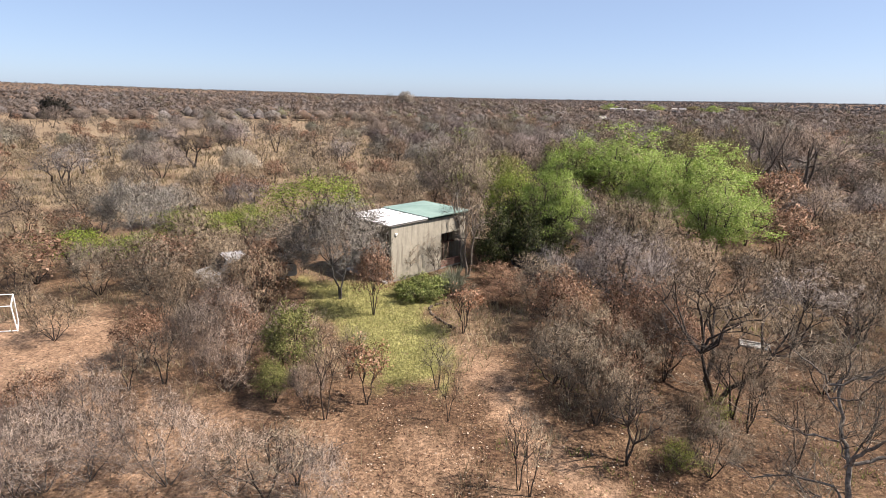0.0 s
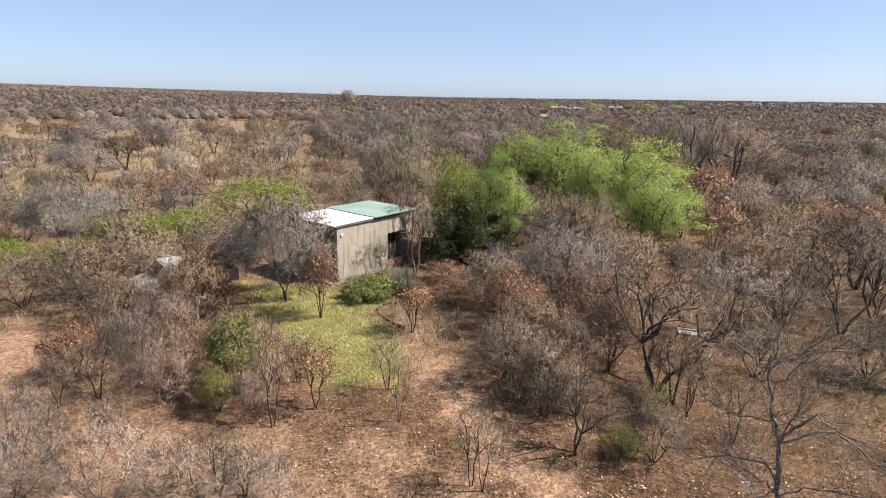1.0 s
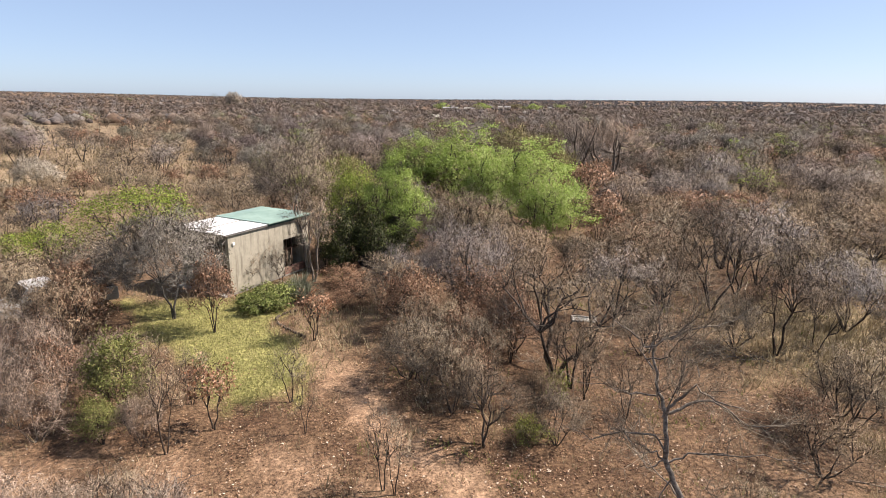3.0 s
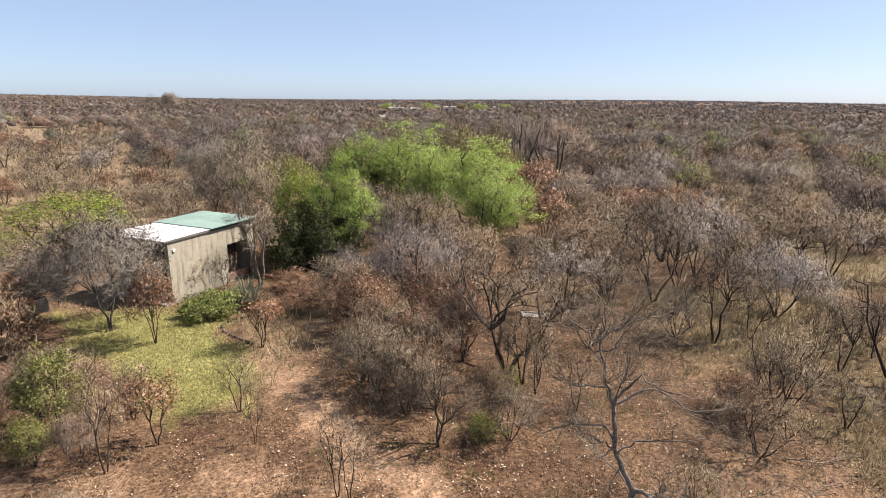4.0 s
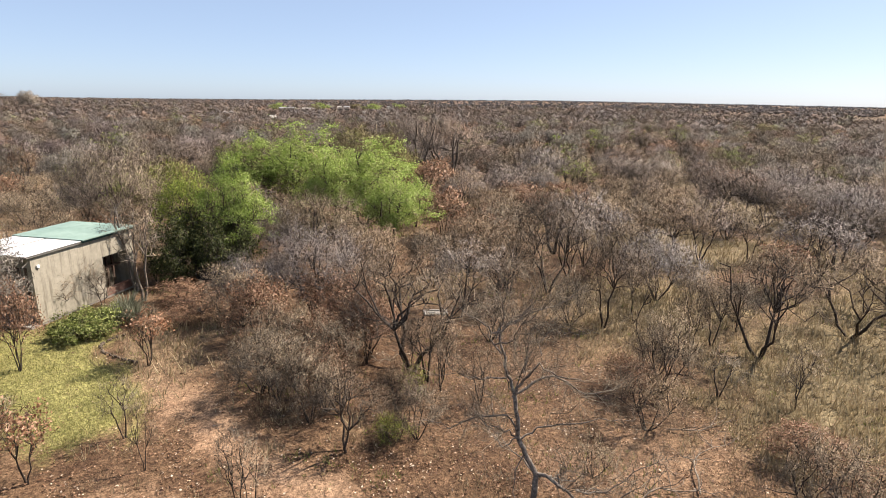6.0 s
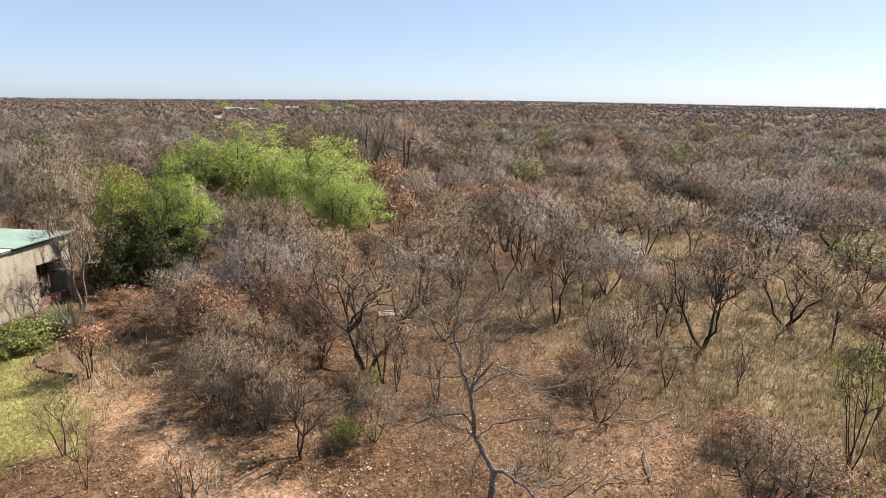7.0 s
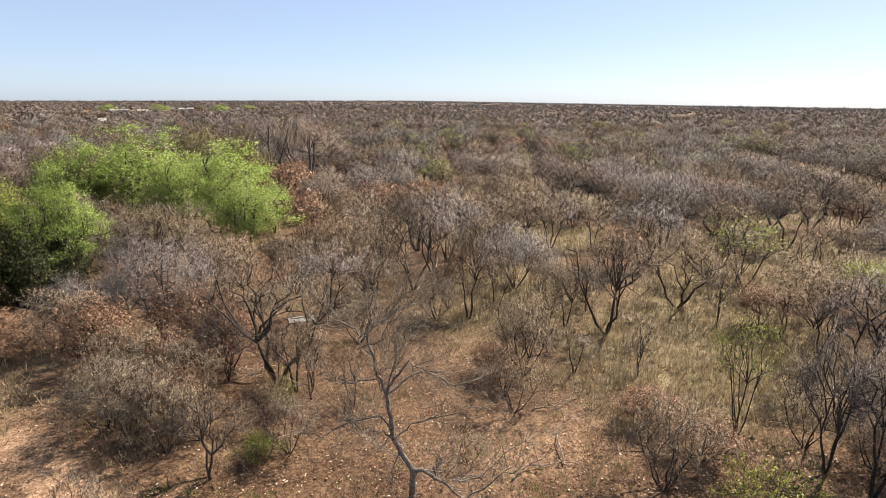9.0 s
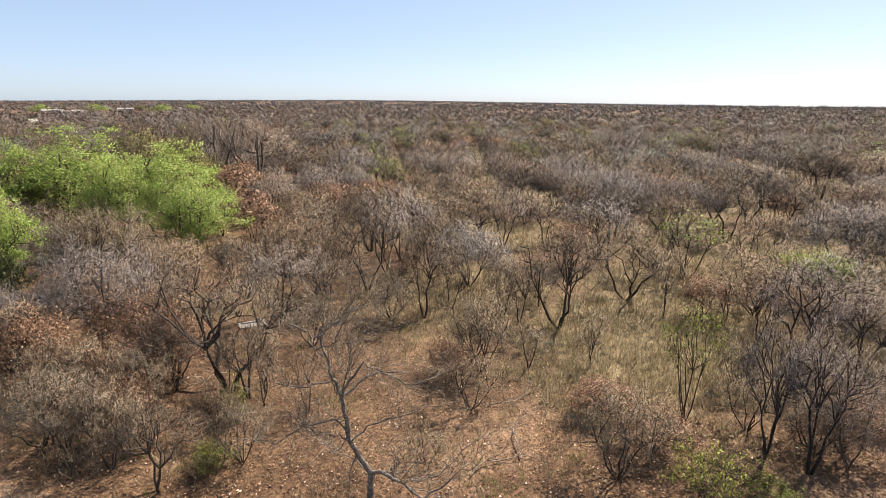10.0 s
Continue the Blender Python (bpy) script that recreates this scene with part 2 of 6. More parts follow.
def inside_outline(x, y, corners):
    """Signed distance to an outline, positive inside."""
    x, y = np.asarray(x, float), np.asarray(y, float)
    best, odd = np.full(x.shape, 1e9), np.zeros(x.shape, bool)
    for (ax, ay), (bx, by) in zip(corners, corners[1:] + corners[:1]):
        dx, dy = bx - ax, by - ay
        s = np.clip(((x - ax) * dx + (y - ay) * dy) / (dx * dx + dy * dy), 0, 1)
        best = np.minimum(best, np.hypot(x - ax - s * dx, y - ay - s * dy))
        odd ^= ((ay > y) != (by > y)) & (x < dx * (y - ay) / (dy if dy else 1e-9) + ax)
    return np.where(odd, best, -best)


def near_line(x, y, line):
    best = np.full(np.asarray(x, float).shape, 1e9)
    for (ax, ay), (bx, by) in zip(line, line[1:]):
        dx, dy = bx - ax, by - ay
        s = np.clip(((x - ax) * dx + (y - ay) * dy) / (dx * dx + dy * dy), 0, 1)
        best = np.minimum(best, np.hypot(x - ax - s * dx, y - ay - s * dy))
    return best


# ---------------------------------------------------------------- the ground and its zones
LAWN = [(-7.5, 28.0), (-2.4, 27.6), (-0.6, 29.0), (0.4, 26.0), (-0.6, 24.0), (0.5, 21.5), (0.6, 18.0), (-0.8, 16.6), (-2.6, 17.8), (-3.4, 20.5), (-5.4, 23.5)]
TRACK = [(0.6, 20.5), (1.7, 18.2), (2.6, 14.5), (3.6, 12.0), (4.6, 9.6), (6.0, 6.0)]
YARD = [(-30, 22.5), (-20, 23.0), (-13.5, 23.6), (-10.4, 21.0), (-10.6, 17.5), (-11.5, 15.0), (-14, 13.0), (-30, 12.0)]
FRONT = [(-13, 17.0), (-8, 16.6), (-5, 15.4), (-3, 14.0), (0.2, 14.0), (1.8, 12.2), (1.5, 9.0), (-3, 6.0), (-12, 6.0)]


def zones_at(x, y):
    """Shares of dry grass, lawn and bare sand at places of the plan."""
    r, az = np.hypot(x, y), np.degrees(np.arctan2(x, y))
    wob = waves(x, y, 2.2, 3) * 0.45 + waves(x, y, 0.7, 4) * 0.2
    lawn = soft_step(inside_outline(x, y, LAWN) + wob, -0.3, 0.5)
    sand = soft_step(0.75 - near_line(x, y, TRACK) + wob * 0.6, -0.3, 0.4) * 0.9
    sand = np.maximum(sand, soft_step(inside_outline(x, y, YARD) + wob * 2, -0.8, 1.2) * 0.85)
    sand = np.maximum(sand, soft_step(inside_outline(x, y, FRONT) + wob * 2.2, -0.6, 1.2) * (0.68 + 0.12 * waves(x, y, 2.5, 8)))
    for cx, cy, s in ((11.6, 8.2, 1.6), (14.2, 7.6, 1.5), (15.6, -0.6, 2.0), (9.8, 9.0, 1.4)):
        sand = np.maximum(sand, soft_step(s - np.hypot(x - cx, y - cy) + wob, -0.5, 0.8) * 0.4)
    patch = waves(x, y, 11.0, 11) + 0.5 * waves(x, y, 3.5, 12)
    left = soft_step(r, 34, 44) * soft_step(-az, -2, 14) * soft_step(patch, -1.5, -0.3)
    right = soft_step(r, 19, 25) * soft_step(az, 36, 54) * soft_step(patch, -1.0, 0.2) * 0.85
    clear = soft_step(5.2 - np.hypot((x - 22.5) / 1.4, y - 7.0) + 2 * wob, -1.5, 2.0) * 0.95
    ahead = soft_step(r, 27, 50) * soft_step(patch, -0.2, 0.9) * 0.5
    bed = soft_step(2.2 - np.hypot((x - 1.9) / 0.9, (y - 22.6) / 1.5) + 1.5 * wob, -0.8, 1.2) * 0.55
    some = soft_step(patch, 0.5, 1.2) * 0.35 * soft_step(r, 10, 16)
    grass = np.maximum.reduce([left, right, clear, ahead, bed, some]) * (1 - lawn)
    grass = grass * (1 - 0.8 * soft_step(r, 250, 900))
    return np.clip(grass, 0, 1), np.clip(lawn, 0, 1), np.clip(sand * (1 - grass), 0, 1)


SKYLINE = ((-60, 0.38), (-37, 0.38), (-24, 0.2), (-12, 0.09), (0, -0.06), (6, -0.07), (14, 0.0), (29, 0.15), (41, 0.23), (48, 0.2), (60, 0.07), (74, -0.1), (88, -0.27), (110, -0.27))


def far_rise(x, y):
    """Height of the land: level near by, gently swelling, low ridges along the skyline."""
    r, az = np.hypot(x, y), np.degrees(np.arctan2(x, y))
    ridge = np.interp(az, *zip(*SKYLINE))
    return 0.9 * waves(x, y, 260.0, 22) * soft_step(r, 180, 700) + soft_step(r, 900, 4500) * (5.6 + r * np.tan(np.radians(ridge)))


def build_ground():
    az = np.radians(np.concatenate([np.arange(-52, 104, 0.5), np.arange(104, 308, 4.0)]))
    r = np.concatenate([[0.0], np.geomspace(2.0, 4800.0, 165)])
    rr, aa = np.meshgrid(r, az, indexing="ij")
    x, y = rr * np.sin(aa), rr * np.cos(aa)
    z = 0.05 * waves(x, y, 7.0, 21) * soft_step(rr, 34, 50) + far_rise(x, y)
    n, m = len(r), len(az)
    i, j = np.meshgrid(np.arange(n - 1), np.arange(m), indexing="ij")
    k = (j + 1) % m
    faces = np.stack([i * m + j, i * m + k, (i + 1) * m + k, (i + 1) * m + j], -1).reshape(-1, 4)
    me = mesh_from("ground", np.stack([x, y, z], -1).reshape(-1, 3), faces, GROUND, True)
    grass, lawn, sand = zones_at(x.ravel(), y.ravel())
    layer = me.color_attributes.new("zones", "FLOAT_COLOR", "POINT")
    layer.data.foreach_set("color", np.stack([grass, lawn, sand, soft_step(np.degrees(np.arctan2(x.ravel(), y.ravel())), 8, 40)], -1).astype(np.float32).ravel())
    return tagged(new("ground", me), "red-brown sandy ground with leaf litter and dry grass", "ground", kind="structure")


build_ground()


# ---------------------------------------------------------------- trees and shrubs
def tubes(a, b, ra, rb, sides):
    """Tapered tubes for rows of segments; a far end of no width becomes a point."""
    d = b - a
    d = d / np.maximum(np.linalg.norm(d, axis=1, keepdims=True), 1e-6)
    ref = np.where(np.abs(d[:, 2:3]) < 0.9, [[0.0, 0.0, 1.0]], [[1.0, 0.0, 0.0]])
    u = np.cross(d, ref)
    u /= np.linalg.norm(u, axis=1, keepdims=True)
    v = np.cross(d, u)
    t = np.arange(sides) * 2 * np.pi / sides
    ring = u[:, None] * np.cos(t)[None, :, None] + v[:, None] * np.sin(t)[None, :, None]
    low, high = a[:, None] + ring * ra[:, None, None], b[:, None] + ring * rb[:, None, None]
    n = len(a)
    verts = np.concatenate([low, high], 1).reshape(-1, 3)
    base = (np.arange(n) * 2 * sides)[:, None]
    i, j = np.arange(sides)[None], (np.arange(sides)[None] + 1) % sides
    quads = np.stack([base + i, base + j, base + sides + j, base + sides + i], -1).reshape(-1, 4)
    return verts, quads


def leaf_quads(rng, places, size, droop=0.3):
    """Leaves folded along the midrib, turned at random, at the given places."""
    n = len(places)
    d = rng.normal(size=(n, 3))
    d[:, 2] -= droop
    d /= np.linalg.norm(d, axis=1, keepdims=True)
    u = np.cross(d, rng.normal(size=(n, 3)))
    u /= np.maximum(np.linalg.norm(u, axis=1, keepdims=True), 1e-6)
    s = size * rng.uniform(0.6, 1.35, (n, 1))
    fold = np.cross(d, u) * s * 0.15
    verts = np.stack([places, places + d * s * 0.5 + u * s * 0.32 + fold, places + d * s, places + d * s * 0.5 - u * s * 0.32 + fold], 1).reshape(-1, 3)
    faces = (np.arange(n) * 4)[:, None] + np.array([[0, 1, 2, 3]])
    return verts, faces


def slivers(rng, p, d, length, width, facing=None):
    """Finest twigs: narrow blades from p along d, turned at random or towards a way."""
    side = np.cross(d, rng.normal(size=d.shape) if facing is None else facing)
    side /= np.maximum(np.linalg.norm(side, axis=1, keepdims=True), 1e-6)
    bow = rng.normal(0, 0.12, d.shape) * length[:, None]
    verts = np.stack([p - side * width[:, None] * 0.5, p + side * width[:, None] * 0.5, p + d * length[:, None] + bow], 1).reshape(-1, 3)
    return verts, np.arange(len(verts)).reshape(-1, 3)


def crooked(rng, start, end, wobble, sag=0.0):
    """Paths of four points from rows of starts to rows of ends, with bends."""
    gap = np.linalg.norm(end - start, axis=1)[:, None]
    rows = [start]
    for s in (0.35, 0.7):
        rows.append(start + (end - start) * s + rng.normal(0, wobble, start.shape) * gap * [1, 1, 0.7] + np.array([0, 0, sag]) * gap * s * (1 - s) * 4)
    return np.stack(rows + [end], 1)


def path_tubes(paths, r0, r1, sides):
    """Tubes along rows of four-point paths, tapering from r0 to r1."""
    n, k, _ = paths.shape
    s = np.linspace(0, 1, k)
    r = r0[:, None] + (r1 - r0)[:, None] * s[None]
    return tubes(paths[:, :-1].reshape(-1, 3), paths[:, 1:].reshape(-1, 3), r[:, :-1].ravel(), r[:, 1:].ravel(), sides)


def joined(*pieces):
    """Corner and face arrays in one; quads are cut into triangles."""
    verts, faces, n = [], [], 0
    for v, f in pieces:
        if f.shape[1] == 4:
            f = np.concatenate([f[:, [0, 1, 2]], f[:, [0, 2, 3]]])
        verts.append(v)
        faces.append(f + n)
        n += len(v)
    return np.concatenate(verts), np.concatenate(faces)


def nearest(points, pool, low=0.6):
    """For rows of points the nearest of the pool, preferring what lies below and further in."""
    gap = points[:, None] - pool[None]
    cost = np.linalg.norm(gap, axis=2) - low * np.clip(gap[:, :, 2], -1, 1)
    return pool[cost.argmin(1)]


def plant_shape(what, variant, detail):
    """Stems, boughs, twigs and leaves of one plant: arrays, with its height and reach. The crown fills a lumpy dome from stem to tips."""
    spec = KINDS[what]
    rng = np.random.default_rng(sum(ord(c) for c in what) * 31 + variant * 7)
    high, reach, foot = spec["high"], spec["reach"], spec["foot"] * (0.45, 0.8, 1.0)[detail]
    middle = high * (foot + (1 - foot) * spec["belly"])
    up, down = high - middle, middle - high * foot
    lump = rng.uniform(0, 2 * np.pi, 4)

    def crown(n, lo, hi):
        d = rng.normal(size=(n, 3))
        d[:, 2] = np.where(d[:, 2] < -0.3, -d[:, 2], d[:, 2])
        d /= np.linalg.norm(d, axis=1, keepdims=True)
        a = np.arctan2(d[:, 1], d[:, 0])
        rad = rng.uniform(lo, hi, n) * (1 + spec["lumps"] * (np.sin(3 * a + lump[0] + 2 * d[:, 2]) + 0.7 * np.sin(5 * a + lump[1]) + np.sin(4 * d[:, 2] + lump[2] + a)))
        return np.stack([d[:, 0] * rad * reach, d[:, 1] * rad * reach, middle + d[:, 2] * rad * np.where(d[:, 2] > 0, up, down)], 1)

    few = (0.34, 0.6, 1.0)[detail]
    stems = spec["stems"]
    a = rng.uniform(0, 2 * np.pi) + np.arange(stems) * 2 * np.pi / stems + rng.normal(0, 0.4, stems)
    fork = high * spec["fork"] * rng.uniform(0.8, 1.2, stems)
    out = spec["splay"] * reach * rng.uniform(0.6, 1.3, stems)
    roots = np.stack([0.6 * spec["girth"] * np.cos(a), 0.6 * spec["girth"] * np.sin(a), np.full(stems, -0.08)], 1)
    ends = np.stack([np.cos(a) * out, np.sin(a) * out, fork], 1)
    bend = spec["bend"]
    stem = crooked(rng, roots, ends, bend * 0.3)
    n1 = max(3, int(spec["limbs"] * (0.8 if detail == 0 else 1)))
    limb_ends = crown(n1, 0.4, 0.72)
    limb = crooked(rng, nearest(limb_ends, stem[:, 2:].reshape(-1, 3), 0.3), limb_ends, bend * 0.6, spec["arch"])
    lead = ends * [1.55, 1.55, 1.0] + np.stack([0 * a, 0 * a, (high - fork) * rng.uniform(0.45, 0.7, stems)], 1)
    lead = crooked(rng, ends, lead, bend * 0.5)
    limb = np.concatenate([limb, lead])
    n1 += stems
    n2 = max(6, int(spec["boughs"] * few))
    bough_ends = crown(n2, 0.62, 0.92)
    bough = crooked(rng, nearest(bough_ends, limb[:, 1:].reshape(-1, 3)), bough_ends, bend, spec["arch"] * 0.6)
    n3 = int(spec["sprays"] * few ** 1.6)
    spray_ends = crown(max(n3, 4), 0.55, 1.0)
    spray = crooked(rng, nearest(spray_ends, bough[:, 1:].reshape(-1, 3)), spray_ends, bend * 0.8)
    girth, least = spec["girth"] * (0.7, 0.85, 1.0)[detail], (0.016, 0.010, 0.005)[detail]
    wide = lambda n, f, t: np.maximum(np.full(n, girth * f) * rng.uniform(0.7, 1.2, n), least * t)  # noqa: E731
    if not detail:
        stem, limb = stem[:, ::3], limb[:, ::3]
    trunk = joined(path_tubes(stem, wide(stems, 1.0, 1.6), wide(stems, 0.6, 1.3), 7 if detail == 2 else 4),
                   path_tubes(limb, wide(n1, 0.58, 1.3), wide(n1, 0.26, 1.1), 5 if detail == 2 else 3),
                   *([path_tubes(bough, wide(n2, 0.27, 1.0), wide(n2, 0.11, 0.8), 4 if detail == 2 else 3)] if detail else []))
    # twigs stand off the boughs and sprays
    count = int(spec["twigs"] * (0.27, 1.0, 1.05)[detail])
    pool = np.concatenate([spray.reshape(-1, 3), spray[:, 1:].reshape(-1, 3), bough[:, 2:].reshape(-1, 3)])
    step = np.concatenate([np.repeat(spray[:, 3] - spray[:, 0], 4, 0), np.repeat(spray[:, 3] - spray[:, 0], 3, 0), np.repeat(bough[:, 3] - bough[:, 0], 2, 0)])
    tufts = rng.permutation(len(pool))[:max(24, int(len(pool) * 0.6))]
    pick = tufts[rng.integers(0, len(tufts), count)]
    p = pool[pick] + rng.normal(0, 0.04 * reach, (count, 3))
    d = step[pick] / np.maximum(np.linalg.norm(step[pick], axis=1, keepdims=True), 1e-6) + rng.normal(0, spec["fuzz"], (count, 3)) + [0, 0, spec["rise"]]
    d /= np.linalg.norm(d, axis=1, keepdims=True)
    length = spec["twig_length"] * rng.uniform(0.45, 1.35, count) * (1.7, 1.05, 1.0)[detail]
    width = spec["twig_width"] * rng.uniform(0.6, 1.4, count) * (3.8, 1.7, 1.3)[detail]
    fill = rng.random(count) < (0.85, 0.5, 0.2)[detail]
    lobes = crown((9, 18, 30)[detail], 0.55, 0.8)
    out = rng.normal(size=(count, 3)) + [0, 0, 0.45]
    out /= np.linalg.norm(out, axis=1, keepdims=True)
    dome = lobes[rng.integers(0, len(lobes), count)] + out * [reach, reach, up] * rng.uniform(0.55, 1.0, (count, 1)) * (0.42, 0.32, 0.24)[detail]
    facing = np.where(fill[:, None], out + rng.normal(0, 0.45, (count, 3)), rng.normal(size=(count, 3)))
    # most twigs of a lobe sweep along its surface, some stand out of it
    sweep = np.cross(out, rng.normal(size=(count, 3)))
    out = sweep / np.maximum(np.linalg.norm(sweep, axis=1, keepdims=True), 1e-6) + out * rng.uniform(0.0, 1.1, (count, 1)) + [0, 0, 0.3]
    out /= np.linalg.norm(out, axis=1, keepdims=True)
    p, d = np.where(fill[:, None], dome, p), np.where(fill[:, None], out, d)
    p[:, 2] = np.maximum(p[:, 2], 0.03)
    fine = [path_tubes(spray, wide(len(spray), 0.11, 0.8), wide(len(spray), 0.05, 0.5), 3), slivers(rng, p, d, length, width, facing)]
    if not detail:
        reachs = bough[:, 3] - bough[:, 0]
        far = np.linalg.norm(reachs, axis=1)
        fine = [fine[1], slivers(rng, bough[:, 0], reachs / far[:, None], far, np.full(n2, 0.05))]
    twigs = joined(*fine)

    def rounded(v, jitter):
        return unit(unit((v - [0, 0, middle - 0.35 * down]) / [reach, reach, up]) + [0, 0, 0.12] + jitter)

    # every twig shades with the side of the crown and of the lobe that it stands on
    own = np.concatenate([np.zeros((len(fine[0][0]), 3)) if detail else np.zeros((0, 3)),
                          np.repeat(np.where(fill[:, None], 0.7, 0.35) * facing * (0.45, 0.8, 1.0)[detail], 3, 0),
                          np.zeros((0 if detail else len(fine[1][0]), 3))])
    twigs = (*twigs, rounded(twigs[0], own))
    leaves = None
    if spec.get("leaf"):
        count = int(spec["leaf"][1] * (0.16, 0.42, 1.0)[detail])
        size = spec["leaf"][2] * (2.3, 1.5, 1.0)[detail]
        tips = np.concatenate([spray[:, 2:].reshape(-1, 3), p + d * length[:, None] * 0.7])
        tips = tips[tips[:, 2] > spec["leaf"][3] * high]
        # leaves gather in clumps round some of the twig tips
        clump = tips[rng.integers(0, len(tips), max(20, count // spec["leaf"][4]))]
        places = clump[rng.integers(0, len(clump), count)] + rng.normal(0, spec["puff"], (count, 3)) * [1, 1, 0.6]
        places[:, 2] = np.maximum(places[:, 2], 0.04)
        v, f = leaf_quads(rng, places, size)
        v, f = joined((v, f))
        leaves = (v, f, rounded(v, np.repeat(rng.normal(0, 0.5, (count, 3)), 4, 0)))
    return trunk, twigs, leaves, high, reach


def plant_meshes(what, variant, detail):
    trunk, twigs, leaves, high, reach = plant_shape(what, variant, detail)
    spec = KINDS[what]
    meshes = [("trunk", mesh_from("trunk", *trunk, spec["bark"], True)), ("crown", mesh_from("crown", *twigs[:2], spec["twig"], normals=twigs[2]))]
    if leaves:
        meshes.append(("foliage", mesh_from("foliage", *leaves[:2], spec["leaf"][0], normals=leaves[2])))
    return meshes, high, reach


def sort(bark, twig, label, category, high, reach, stems=1, foot=0.3, fork=0.35, splay=0.25, belly=0.35, girth=0.09, bend=0.13, arch=0.05, limbs=9,
         boughs=46, sprays=190, twigs=3300, twig_length=0.23, twig_width=0.0105, fuzz=0.75, rise=0.25, lumps=0.09, variants=2, puff=0.1, leaf=None):
    return dict(bark=bark, twig=twig, label=label, category=category, high=high, reach=reach, stems=stems, foot=foot, fork=fork, splay=splay,
                belly=belly, girth=girth, bend=bend, arch=arch, limbs=limbs, boughs=boughs, sprays=sprays, twigs=twigs, twig_length=twig_length,
                twig_width=twig_width, fuzz=fuzz, rise=rise, lumps=lumps, variants=variants, puff=puff, leaf=leaf)


